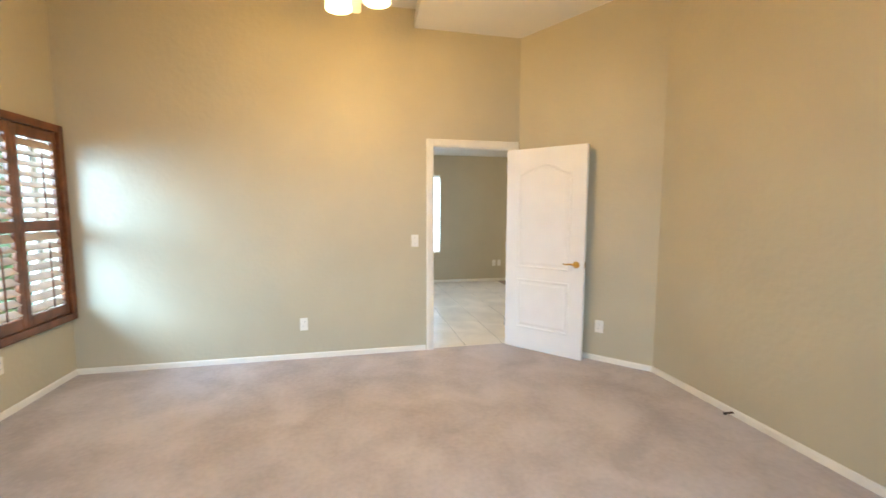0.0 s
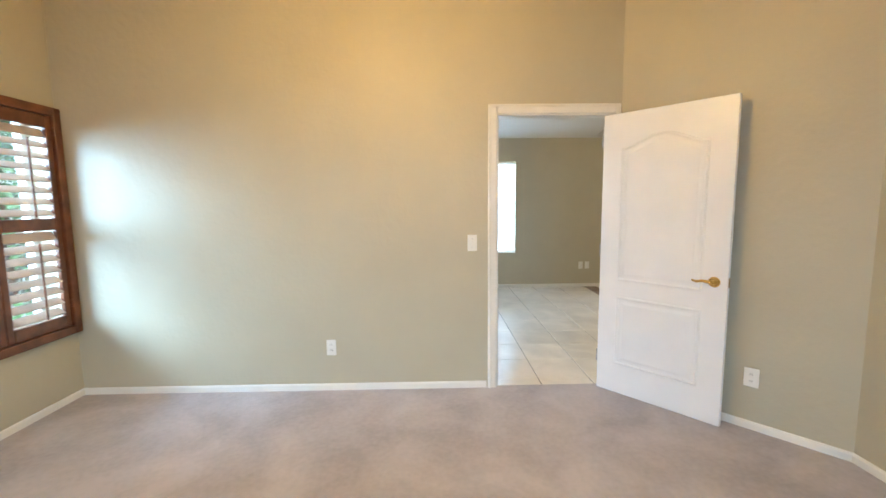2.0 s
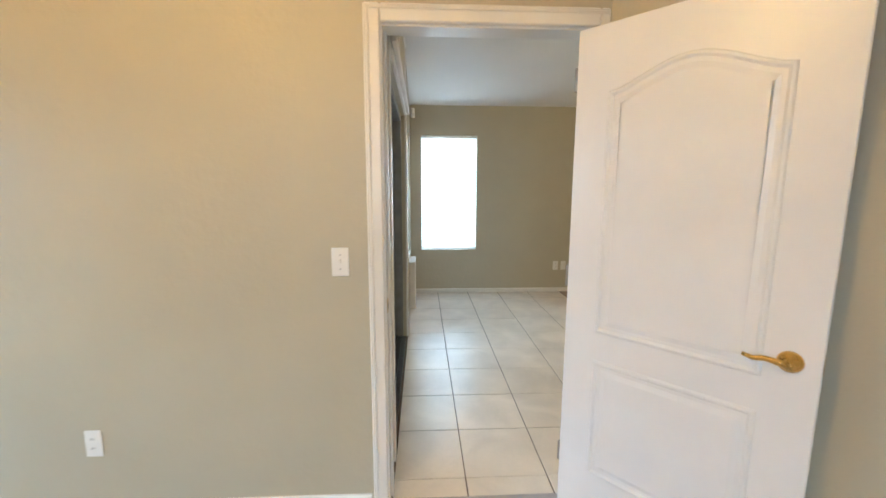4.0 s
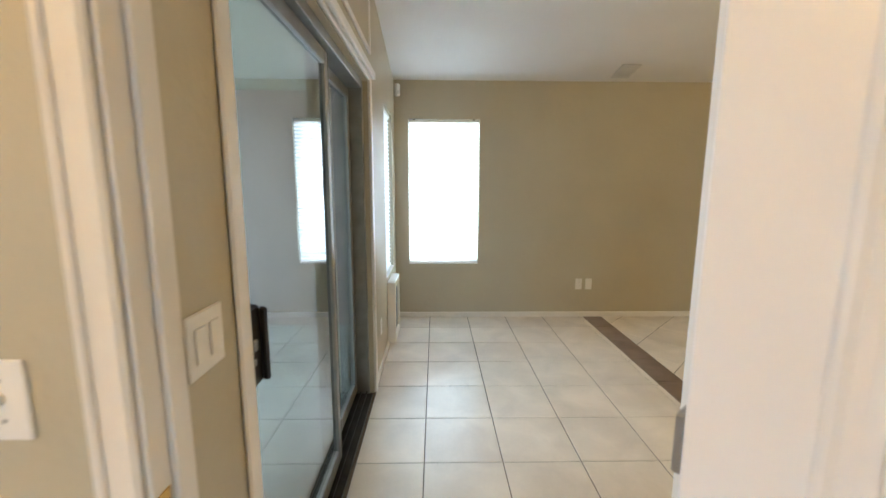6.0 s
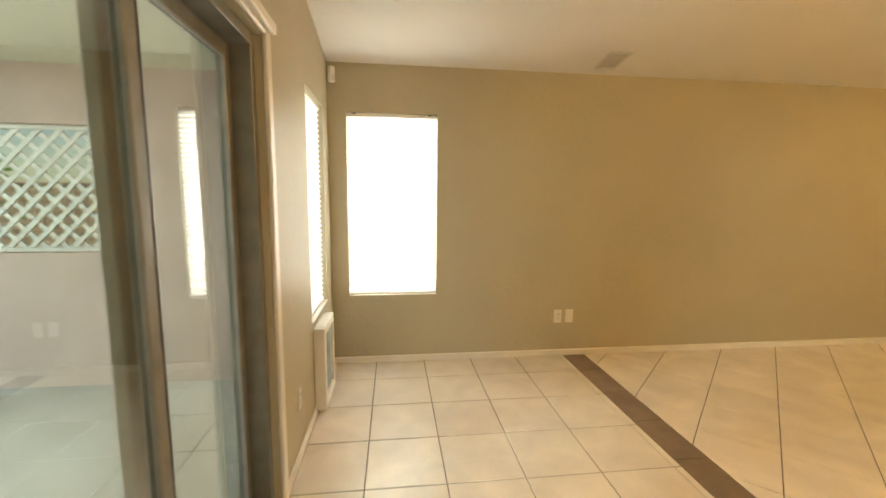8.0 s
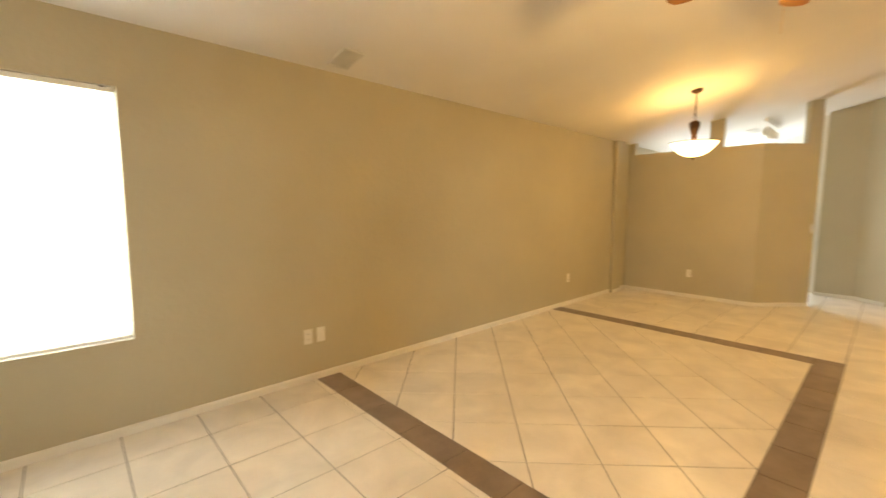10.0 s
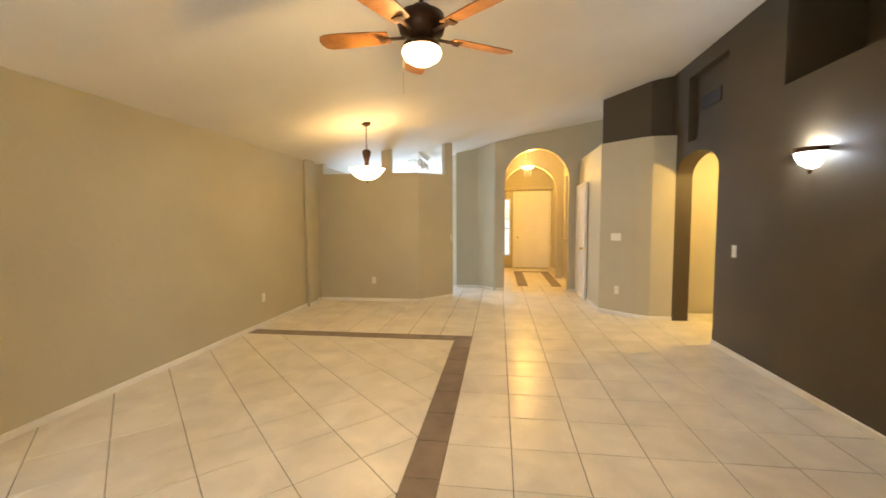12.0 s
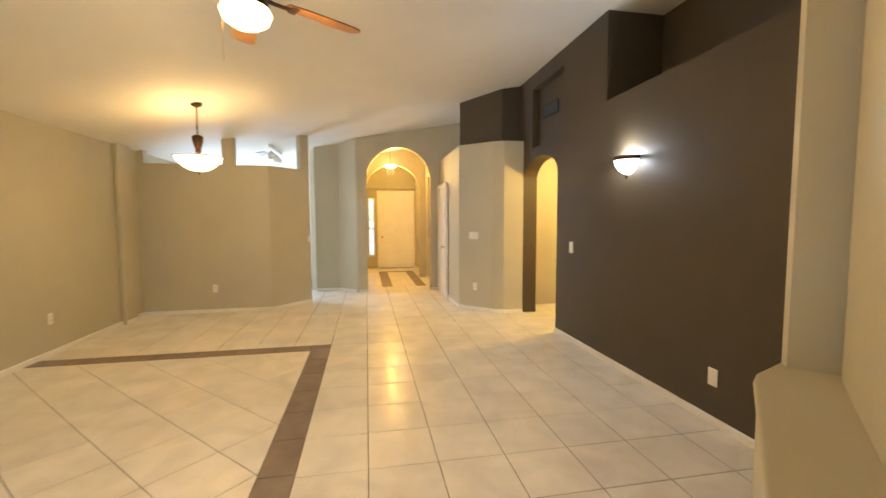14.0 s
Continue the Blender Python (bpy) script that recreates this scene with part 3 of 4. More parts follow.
spart("frame_side", (-0.07, 0.001, 0.0), (0.06, 0.04, SH))
spart("frame_side", (-0.07, SW - 0.04, 0.0), (0.06, SW - 0.001, SH))
spart("frame_head", (-0.07, 0.0405, SH - 0.05), (0.06, SW - 0.0405, SH - 0.001))
spart("sill_track", (-0.07, 0.0405, -0.01), (0.085, SW - 0.0405, 0.018), TRACK)
for tx in (-0.045, 0.0, 0.04):
    spart("track_rail", (tx, 0.041, 0.0185), (tx + 0.008, SW - 0.041, 0.032), TRACK, 0.001)


def sash(x0, y0, y1, label):
    s = 0.048
    fr = spart("sash", (x0, y0, 0.035), (x0 + 0.035, y0 + s, SH - 0.055), ALU, 0.004, label=label)
    spart("sash_stile", (x0, y1 - s, 0.035), (x0 + 0.035, y1, SH - 0.055), ALU, 0.004, fr)
    spart("sash_rail", (x0, y0 + s + 0.0005, 0.035), (x0 + 0.035, y1 - s - 0.0005, 0.105), ALU, 0.004, fr)
    spart("sash_rail", (x0, y0 + s + 0.0005, SH - 0.115), (x0 + 0.035, y1 - s - 0.0005, SH - 0.055), ALU, 0.004, fr)
    g = spart("pane", (x0 + 0.014, y0 + s, 0.105), (x0 + 0.02, y1 - s, SH - 0.115), GLASS_TINTED, 0, fr)
    g.visible_shadow = False
    return fr


near_sash = sash(-0.005, 0.042, 1.045, "sliding aluminium sash")
sash(-0.055, 0.985, SW - 0.042, "fixed aluminium sash")
spart("gasket", (-0.012, 1.0455, 0.036), (0.030, 1.053, SH - 0.056), BLACK, 0.001)
handle = spart("handle", (0.0305, 0.028, 0.925), (0.060, 0.118, 1.135), BLACK, 0.006, label="black pull handle")
spart("handle_grip", (0.0605, 0.104, 0.93), (0.082, 0.117, 1.13), BLACK, 0.006, handle)
spart("lock_lever", (0.0605, 0.060, 1.025), (0.070, 0.078, 1.055), STEEL, 0.003, handle, "steel lock lever")
spart("lock_screw", (0.0605, 0.063, 0.985), (0.066, 0.075, 1.005), STEEL, 0.003, handle)
strim = thing("slider_trim", (0.75, 0.36, 0), "white painted casing round the sliding door", "trim")
strim["kind"] = "structure"
for lo, hi in (((0.0005, -0.075, 0), (0.012, -0.018, 2.15)), ((0.0005, SW + 0.001, 0), (0.02, SW + 0.06, 2.15)), ((0.0005, -0.0005, 2.085), (0.02, SW + 0.0005, 2.15)),
               ((0.0205, -0.075, 2.10), (0.045, SW + 0.06, 2.145))):
    part("casing", boxes((lo, hi), bevel=0.005), TRIM, strim)
upper = thing("access_panel", (0.751, 1.70, 2.26), "white framed access panel on the wall above the slider", "panel")
for lo, hi in (((0, -0.5, 0), (0.014, 0.53, 0.03)), ((0, 0.50, 0.0305), (0.014, 0.53, 0.42)), ((0, -0.5, 0.0305), (0.014, -0.47, 0.42)), ((0, -0.5, 0.4205), (0.014, 0.53, 0.45))):
    part("frame_strip", boxes((lo, hi), bevel=0.003), TRIM, upper)
part("cover", boxes(((0, -0.469, 0.031), (0.005, 0.499, 0.42)), bevel=0.001), WALL, upper)


def blind(name, at, rz, w, h, label):
    """A pleated cellular shade with its head and bottom rails; local x along the wall, y outwards."""
    e = thing(name, at, label, "blind", "window shades", rz=rz)
    bm = bmesh.new()
    n = 76
    rows = []
    for k in range(n + 1):
        z = 0.02 + (h - 0.05) * k / n
        y = 0.008 if k % 2 else -0.008
        rows.append((bm.verts.new((-w / 2, y, z)), bm.verts.new((w / 2, y, z))))
    for a, b in zip(rows, rows[1:]):
        bm.faces.new((a[0], a[1], b[1], b[0]))
    part("fabric", bm, BLIND, e, "white pleated translucent fabric")
    part("bottom_rail", boxes(((-w / 2, -0.012, 0.002), (w / 2, 0.012, 0.02)), bevel=0.003), PLATE, e)
    part("head_rail", boxes(((-w / 2, -0.016, h - 0.03), (w / 2, 0.016, h)), bevel=0.003), PLATE, e)
    for s in (-1, 1):
        part("bracket", boxes(((s * w * 0.42 - 0.012, -0.02, h - 0.008), (s * w * 0.42 + 0.012, -0.0165, h + 0.0)), bevel=0.001), BRONZE, e)
    return e


window("window_4", (1.2665, YN + 0.11, 0.60), 0, 0.743, 1.517, "white framed window behind a closed shade")
window("window_5", (0.645, 3.26, 0.635), 90, 0.61, 1.47, "white framed narrow window behind a closed shade")
blind("cellular_blind", (1.2665, YN + 0.035, 0.603), 0, 0.735, 1.510, "white pleated cellular shade closed over a bright window")
blind("cellular_blind", (0.715, 3.26, 0.638), 90, 0.60, 1.463, "white pleated cellular shade closed over a narrow window")
for at, rz, w in (((1.2665, YN, 0.60), 0, 0.743), ((0.75, 3.26, 0.635), 90, 0.61)):
    e = thing("window_sill", at, "white painted window sill", "sill", rz=rz)
    e["kind"] = "structure"
    part("board", boxes(((-w / 2 + 0.001, -0.008, 0.0005), (w / 2 - 0.001, 0.10, 0.0025))), TRIM, e)

pet = thing("pet_door", (0.7505, 3.17, 0.03), "white plastic pet door with a translucent flap", "pet door")
for lo, hi in (((0, -0.20, 0), (0.075, -0.155, 0.56)), ((0, 0.155, 0), (0.075, 0.20, 0.56)), ((0, -0.1545, 0), (0.075, 0.1545, 0.06)), ((0, -0.1545, 0.50), (0.075, 0.1545, 0.56))):
    part("frame", boxes((lo, hi), bevel=0.006), PLATE, pet)
FLAP = mat("blue_grey_flap", (0.35, 0.48, 0.56), 0.15, var=0.1)
part("flap", boxes(((0.05, -0.154, 0.061), (0.056, 0.154, 0.499)), bevel=0.002), FLAP, pet, "blue-grey translucent flap")
part("backing", boxes(((0.0, -0.154, 0.061), (0.04, 0.154, 0.499))), PLATE, pet)

# ---- plates, outlets, sensors ----


def plate(kind, at, rz, label, w=0.072, h=0.122):
    """A wall plate facing local -y."""
    e = thing(kind, at, label, "outlet" if "outlet" in kind else "switch", "wall outlets" if "outlet" in kind else "wall switches", rz=rz)
    part("cover_plate", boxes(((-w / 2, -0.006, -h / 2), (w / 2, -0.0005, h / 2)), bevel=0.003), PLATE, e)
    if kind == "wall_outlet":
        for s in (-0.021, 0.021):
            r = part("receptacle", boxes(((-0.016, -0.0085, s - 0.014), (0.016, -0.0062, s + 0.014)), bevel=0.001), PLATE, e)
            for a in (-0.006, 0.006):
                part("slot", boxes(((a - 0.0012, -0.0092, s - 0.004), (a + 0.0012, -0.0086, s + 0.006))), SLOT, r)
    elif kind == "light_switch":
        part("toggle", boxes(((-0.005, -0.017, -0.004), (0.005, -0.0062, 0.012)), bevel=0.002), PLATE, e)
        for s in (-0.03, 0.03):
            part("screw", boxes(((-0.003, -0.0075, s - 0.003), (0.003, -0.0062, s + 0.003)), bevel=0.001), STEEL, e)
    elif kind == "rocker_switch":
        n = max(1, round(w / 0.06))
        for k in range(n):
            c = (k - (n - 1) / 2) * 0.046
            part("rocker", boxes(((c - 0.016, -0.0105, -0.033), (c + 0.016, -0.0062, 0.033)), bevel=0.002), PLATE, e)
    return e


plate("wall_outlet", (-0.515, 0, 0.345), 0, "white duplex outlet low on the beige wall")
plate("light_switch", (0.565, 0, 1.135), 0, "white toggle switch plate beside the door casing")
plate("wall_outlet", (2.225, -0.665, 0.345), -48.3, "white duplex outlet on the angled wall", 0.078, 0.12)
plate("blank_outlet_plate", (2.10, -0.525, 0.345), -48.3, "white cable plate half hidden behind the door", 0.072, 0.115)
plate("wall_outlet", (-2.41, -0.775, 0.375), 90, "white outlet under the shuttered window")
plate("rocker_switch", (0.75, 0.172, 1.155), 90, "white double rocker switch beside the slider", 0.118, 0.118)
plate("wall_outlet", (0.75, 2.54, 0.345), 90, "white outlet on the wall by the slider")
plate("wall_outlet", (2.755, YN, 0.372), 0, "white outlet, one of a pair on the long wall")
plate("blank_outlet_plate", (2.865, YN, 0.372), 0, "white cable plate, one of a pair on the long wall")
plate("wall_outlet", (6.72, YN, 0.40), 0, "white outlet on the far end of the long wall")
plate("wall_outlet", (XD, 2.80, 0.385), -90, "white outlet on the dining wall")
plate("light_switch", (9.155, 1.452, 1.13), -137.5, "white switch on the angled dining wall")
plate("rocker_switch", (7.985, -1.228, 1.20), -135.3, "white wide thermostat plate on the closet wall", 0.165, 0.115)
plate("wall_outlet", (7.965, -1.248, 0.385), -135.3, "white outlet on the closet wall")
plate("rocker_switch", (6.135, YD, 1.12), 180, "white switch on the dark accent wall", 0.085, 0.13)
plate("blank_outlet_plate", (4.075, YD, 0.338), 180, "white blank plate low on the dark accent wall", 0.08, 0.125)
plate("light_switch", (7.45, -3.45, 1.15), 180, "white switch on the hall wall")

sensor = thing("motion_sensor", (0.785, YN - 0.03, 2.39), "small white alarm sensor in the room corner", "sensor", rz=45)
part("housing", boxes(((-0.025, -0.03, -0.06), (0.025, 0.01, 0.06)), bevel=0.008), PLATE, sensor)
part("lens", boxes(((-0.017, -0.034, -0.045), (0.017, -0.0305, -0.005)), bevel=0.003), VENT, sensor)


def register(name, at, rx, rz, w, h, label, material=VENT, slats=10):
    e = new(name)
    e.matrix_world = pose(*at, rx, 0, rz)
    tagged(e, label, "vent")
    f = 0.022
    for lo, hi in (((-w / 2, -h / 2, -0.012), (w / 2, -h / 2 + f, 0)), ((-w / 2, h / 2 - f, -0.012), (w / 2, h / 2, 0)),
                   ((-w / 2, -h / 2 + f + 0.0005, -0.012), (-w / 2 + f, h / 2 - f - 0.0005, 0)), ((w / 2 - f, -h / 2 + f + 0.0005, -0.012), (w / 2, h / 2 - f - 0.0005, 0))):
        part("frame", boxes((lo, hi), bevel=0.003), material, e)
    part("backing", boxes(((-w / 2 + f, -h / 2 + f, -0.002), (w / 2 - f, h / 2 - f, 0))), material, e)
    for k in range(slats):
        y = -h / 2 + f + (h - 2 * f) * (k + 0.5) / slats
        bm = bmesh.new()
        box(bm, (-w / 2 + f, -0.009, -0.001), (w / 2 - f, 0.009, 0.001))
        bmesh.ops.rotate(bm, cent=(0, 0, 0), matrix=Matrix.Rotation(radians(14), 3, "X"), verts=bm.verts)
        bmesh.ops.translate(bm, vec=(0, y, -0.007), verts=bm.verts)
        part("slat", bm, material, e)
    return e


TILT = -math.degrees(math.atan(SL))
register("ceiling_vent", (3.015, 3.58, zc(3.58) - 0.001), TILT, 0, 0.18, 0.28, "grey-white ceiling air register", VENT, 13)
register("wall_vent", (6.95, YD - 0.099, 2.94), -90, 180, 0.46, 0.17, "dark air register in the wall recess", BLACK, 7)
register("ceiling_vent", (10.2, 2.4, zc(2.4) - 0.001), TILT, 0, 0.36, 0.16, "white kitchen ceiling register", VENT, 7)

track_light = thing("track_light", (9.9, 2.1, zc(2.1)), "white ceiling track with spot heads in the kitchen", "track light")
part("track", boxes(((-0.5, -0.02, -0.06), (0.5, 0.02, -0.0)), bevel=0.004), PLATE, track_light)
for k, dx in enumerate((-0.4, -0.1, 0.25)):
    bm = lathe([(0.0, -0.1), (0.045, -0.1), (0.05, 0.0), (0.03, 0.05), (0.0, 0.055)], 16)
    bmesh.ops.rotate(bm, cent=(0, 0, 0), matrix=Matrix.Rotation(radians(40 - 50 * k), 3, "Y"), verts=bm.verts)
    bmesh.ops.translate(bm, vec=(dx, 0, -0.17), verts=bm.verts)
    part("spot_head", bm, PLATE, track_light, smooth=True)
    part("stem", tube([(dx, 0, -0.055), (dx, 0, -0.14)], 0.008), PLATE, track_light)

# ---- lamps ----


def ceiling_fan(at, ceiling_z, turn, blades, label, blade_mat, body_mat, rblade, shades):
    e = thing("ceiling_fan", at, label, "ceiling fan", rz=turn)
    drop = ceiling_z - at[2]
    part("canopy", lathe([(0.0, drop - 0.07), (0.03, drop - 0.07), (0.065, drop - 0.02), (0.07, drop + 0.02), (0, drop + 0.02)], 24), body_mat, e, smooth=True)
    part("downrod", tube([(0, 0, 0.10), (0, 0, drop - 0.05)], 0.012), body_mat, e)
    part("motor", lathe([(0.0, 0.125), (0.05, 0.12), (0.075, 0.09), (0.125, 0.07), (0.135, 0.02), (0.12, -0.03), (0.07, -0.05), (0.065, -0.075), (0.0, -0.08)], 32), body_mat, e, "dark bronze motor housing", True)
    for k in range(blades):
        a = 2 * math.pi * k / blades
        rot = Matrix.Rotation(a, 3, "Z")
        pts = []
        for u, hw in ((0.20, 0.045), (0.30, 0.058), (0.48, 0.066), (0.58, 0.064), (0.615, 0.050), (0.63, 0.02)):
            pts.append((u * rblade / 0.63, hw))
        outline = [(x, y, 0) for x, y in pts] + [(x, -y, 0) for x, y in reversed(pts)]
        bm = prism(outline, (0, 0, 0.007))
        bmesh.ops.rotate(bm, cent=(0, 0, 0), matrix=Matrix.Rotation(radians(12), 3, "X"), verts=bm.verts)
        bmesh.ops.rotate(bm, cent=(0, 0, 0), matrix=rot, verts=bm.verts)
        bmesh.ops.translate(bm, vec=(0, 0, -0.035), verts=bm.verts)
        part("blade", bm, blade_mat, e)
        bm = boxes(((0.10, -0.015, -0.012), (0.24, 0.015, -0.004)), bevel=0.003)
        box(bm, (0.21, -0.035, -0.010), (0.25, 0.035, -0.003), 0.003)
        bmesh.ops.rotate(bm, cent=(0, 0, 0), matrix=rot, verts=bm.verts)
        bmesh.ops.translate(bm, vec=(0, 0, -0.035), verts=bm.verts)
        part("blade_iron", bm, body_mat, e)
    if shades == 0:
        part("light_fitter", lathe([(0.0, -0.08), (0.10, -0.085), (0.105, -0.11), (0.0, -0.111)], 28), body_mat, e, smooth=True)
        sh = part("glass_bowl", lathe([(0.105, -0.112), (0.112, -0.13), (0.098, -0.165), (0.06, -0.19), (0.0, -0.20)], 32), GLOW_W, e, "lit frosted glass bowl", True)
        sh.visible_shadow = False
        part("pull_chain", tube([(0.06, 0.10, -0.10), (0.06, 0.10, -0.34)], 0.0012, 6), BRASS, e)
    elif shades > 0:
        for k in range(shades):
            a = 2 * math.pi * k / shades
            c = (0.17 * math.cos(a), 0.17 * math.sin(a), -0.17)
            part("lamp_arm", tube([(0, 0, -0.08), (c[0] * 0.6, c[1] * 0.6, -0.085), (c[0], c[1], -0.12)], 0.012), body_mat, e, smooth=True)
            bm = lathe([(0.025, 0.05), (0.05, 0.035), (0.068, -0.01), (0.075, -0.06), (0.070, -0.062), (0.03, -0.03), (0.0, -0.025)], 24)
            bmesh.ops.translate(bm, vec=c, verts=bm.verts)
            s = part("glass_shade", bm, GLOW_W, e, "lit frosted glass shade", True)
            s.visible_shadow = False
    return e


ceiling_fan((3.75, 0.98, 2.53), zc(0.98), 16, 5, "oak-bladed ceiling fan with a lit glass bowl", FANWOOD, BRONZE, 0.60, 0)
ceiling_fan((-0.05, -1.72, 2.80), 3.34, 15, 5, "white ceiling fan with lit glass shades", PLATE, PLATE, 0.63, 4)

pendant = thing("pendant_lamp", (6.80, 2.31, 0), "bronze chain pendant lamp with a lit alabaster bowl", "pendant lamp")
zt = zc(2.31)
part("canopy", lathe([(0.0, zt - 0.045), (0.02, zt - 0.04), (0.055, zt - 0.02), (0.062, zt + 0.01), (0.0, zt + 0.012)], 24), BRONZE, pendant, smooth=True)
for k in range(11):
    z = zt - 0.05 - 0.028 * k
    pts = [(0.010 * math.cos(a), 0.0, z + 0.018 * math.sin(a)) for a in [2 * math.pi * i / 10 for i in range(11)]]
    bm = tube(pts, 0.003, 5)
    bmesh.ops.rotate(bm, cent=(0, 0, 0), matrix=Matrix.Rotation(radians(90 * (k % 2)), 3, "Z"), verts=bm.verts)
    part("chain_link", bm, BRONZE, pendant)
part("cord", tube([(0.012, 0.006, zt - 0.04), (0.02, 0.0, zt - 0.12), (0.0, 0.012, zt - 0.28)], 0.003, 6), BRONZE, pendant)
part("body_urn", lathe([(0.0, 2.42), (0.035, 2.415), (0.058, 2.395), (0.054, 2.345), (0.036, 2.28), (0.024, 2.245), (0.036, 2.23), (0.020, 2.215), (0.014, 2.10), (0.0, 2.10)], 24), BRONZE, pendant, "turned bronze urn", True)
part("stem", tube([(0, 0, 2.11), (0, 0, 1.99)], 0.008), BRONZE, pendant)
bowl = part("bowl", lathe([(0.245, 2.165), (0.238, 2.15), (0.21, 2.115), (0.16, 2.06), (0.09, 2.02), (0.0, 2.005)], 40), GLOW_W, pendant, "lit cream alabaster bowl", True)
bowl.visible_shadow = False
part("rim", lathe([(0.245, 2.163), (0.252, 2.163), (0.252, 2.172), (0.245, 2.172), (0.245, 2.163)], 40), BRONZE, pendant)
part("finial", lathe([(0.0, 2.005), (0.016, 2.0), (0.010, 1.98), (0.0, 1.965)], 16), BRONZE, pendant, smooth=True)

sconce = thing("wall_sconce", (5.08, YD + 0.001, 0), "half-round wall sconce with frosted glass and a bronze rim", "wall sconce")
gl = part("glass", lathe([(0.130, 1.985), (0.124, 1.95), (0.095, 1.90), (0.046, 1.865), (0.0, 1.855)], 24, 0, 180), GLOW_C, sconce, "lit frosted half bowl", True)
gl.visible_shadow = False
part("rim", lathe([(0.130, 1.985), (0.146, 1.985), (0.146, 2.02), (0.130, 2.02), (0.130, 1.985)], 24, 0, 180), BRONZE, sconce, "dark bronze rim")
part("backplate", boxes(((-0.07, 0.0, 1.90), (0.07, 0.012, 2.02)), bevel=0.004), BRONZE, sconce)
part("finial", lathe([(0.0, 1.857), (0.016, 1.852), (0.018, 1.835), (0.008, 1.82), (0.0, 1.815)], 14, 0, 360), BRONZE, sconce, smooth=True).location = (0, 0.03, 0)

foyer_lamp = thing("foyer_chandelier", (12.0 - 0.35, -0.14, 0), "small lit foyer chandelier with glass drops", "chandelier")
zf = zc(-0.14)
part("rod", tube([(0, 0, 2.72), (0, 0, zf)], 0.008), BRASS, foyer_lamp)
s = part("bowl", lathe([(0.15, 2.76), (0.14, 2.73), (0.09, 2.70), (0.0, 2.69)], 24), GLOW_W, foyer_lamp, "lit glass bowl", True)
s.visible_shadow = False
for k in range(8):
    a = math.pi * k / 4
    part("glass_drop", lathe([(0.0, 2.69), (0.010, 2.62), (0.0, 2.50)], 8), PLATE, foyer_lamp).location = (0.08 * math.cos(a), 0.08 * math.sin(a), 0)
can = thing("recessed_light", (10.35, -0.14, zc(-0.14)), "small lit recessed ceiling light", "ceiling light")
part("ring", lathe([(0.06, -0.03), (0.09, -0.03), (0.095, 0.02), (0.06, 0.02), (0.06, -0.03)], 24), PLATE, can)
part("diffuser", lathe([(0.0, -0.025), (0.059, -0.025), (0.059, 0.0)], 24), GLOW_W, can)

# ---- entry door, closet door ----


def plain_door(name, at, rz, w, h, label, knob_x):
    e = thing(name, at, label, "door", rz=rz)
    e["kind"] = "structure"
    part("leaf", boxes(((-w / 2, -0.035, 0.012), (w / 2, 0.005, h)), bevel=0.003), DOORW, e)
    c = 0.065
    part("casing", boxes(((-w / 2 - c, -0.05, 0), (-w / 2 - 0.003, 0.0, h + c)), bevel=0.004), TRIM, e)
    part("casing", boxes(((w / 2 + 0.003, -0.05, 0), (w / 2 + c, 0.0, h + c)), bevel=0.004), TRIM, e)
    part("casing", boxes(((-w / 2 - 0.0025, -0.05, h + 0.003), (w / 2 + 0.0025, 0.0, h + c)), bevel=0.004), TRIM, e)
    bm = lathe([(0.0, 0.0), (0.03, 0.0), (0.03, 0.006), (0.012, 0.012), (0.012, 0.03), (0.028, 0.042), (0.026, 0.06), (0.0, 0.066)], 18)
    bmesh.ops.rotate(bm, cent=(0, 0, 0), matrix=Matrix.Rotation(radians(90), 3, "X"), verts=bm.verts)
    bmesh.ops.translate(bm, vec=(knob_x, -0.035, 0.94), verts=bm.verts)
    part("knob", bm, BRASS, e, "brass knob", True)
    return e


fd = plain_door("door_2", (14.155, -0.435, 0), -90, 1.0, 2.27, "white entry door closed at the end of the foyer", -0.42)
part("threshold", boxes(((-0.5, -0.06, 0.0), (0.5, 0.02, 0.011))), TRACK, fd, "dark door threshold")
plain_door("door_3", (9.47, -1.022, 0), 180, 0.70, 2.07, "white closet door in the beige wall", 0.28)
window("window_6", (14.2, 0.295, 0.36), -90, 0.21, 1.76, "narrow sidelight window beside the entry door", mullions=(0.85,))

# ---- outdoors ----
structure(link("ground", boxes(((-3000, -3000, -0.35), (3000, 3000, -0.16))), SOIL), "pale dry gravel yard", "ground")
structure(link("patio_slab", boxes(((-2.45, 0.1405, -0.159), (0.57, 3.98, -0.05))), CONC), "grey concrete patio slab", "patio")
structure(link("patio_roof", boxes(((-2.5, 0.1405, 2.36), (0.57, 3.98, 2.5))), CREAM), "stuccoed patio ceiling", "roof")
structure(link("patio_wall", wall_holes("x", -2.33, 0.569, -0.1, 2.36, 3.70, 3.90, [(-2.08, -0.78, 1.0, 1.94)]), STUCCO), "pink stucco patio wall with a lattice opening", "wall")
structure(link("patio_column", boxes(((-2.34, 3.56, -0.1), (-2.19, 3.699, 2.36)), bevel=0.01), STUCCO), "pink stucco patio column", "column")
structure(link("patio_beam", boxes(((-2.40, 0.1405, 2.24), (-2.19, 3.559, 2.359)), bevel=0.01), STUCCO), "pink stucco patio beam", "beam")
lat = thing("lattice_panel", (-1.43, 3.80, 1.0), "pale wooden lattice panel in the patio wall", "lattice")
W, H, P = 1.30, 0.94, 0.105


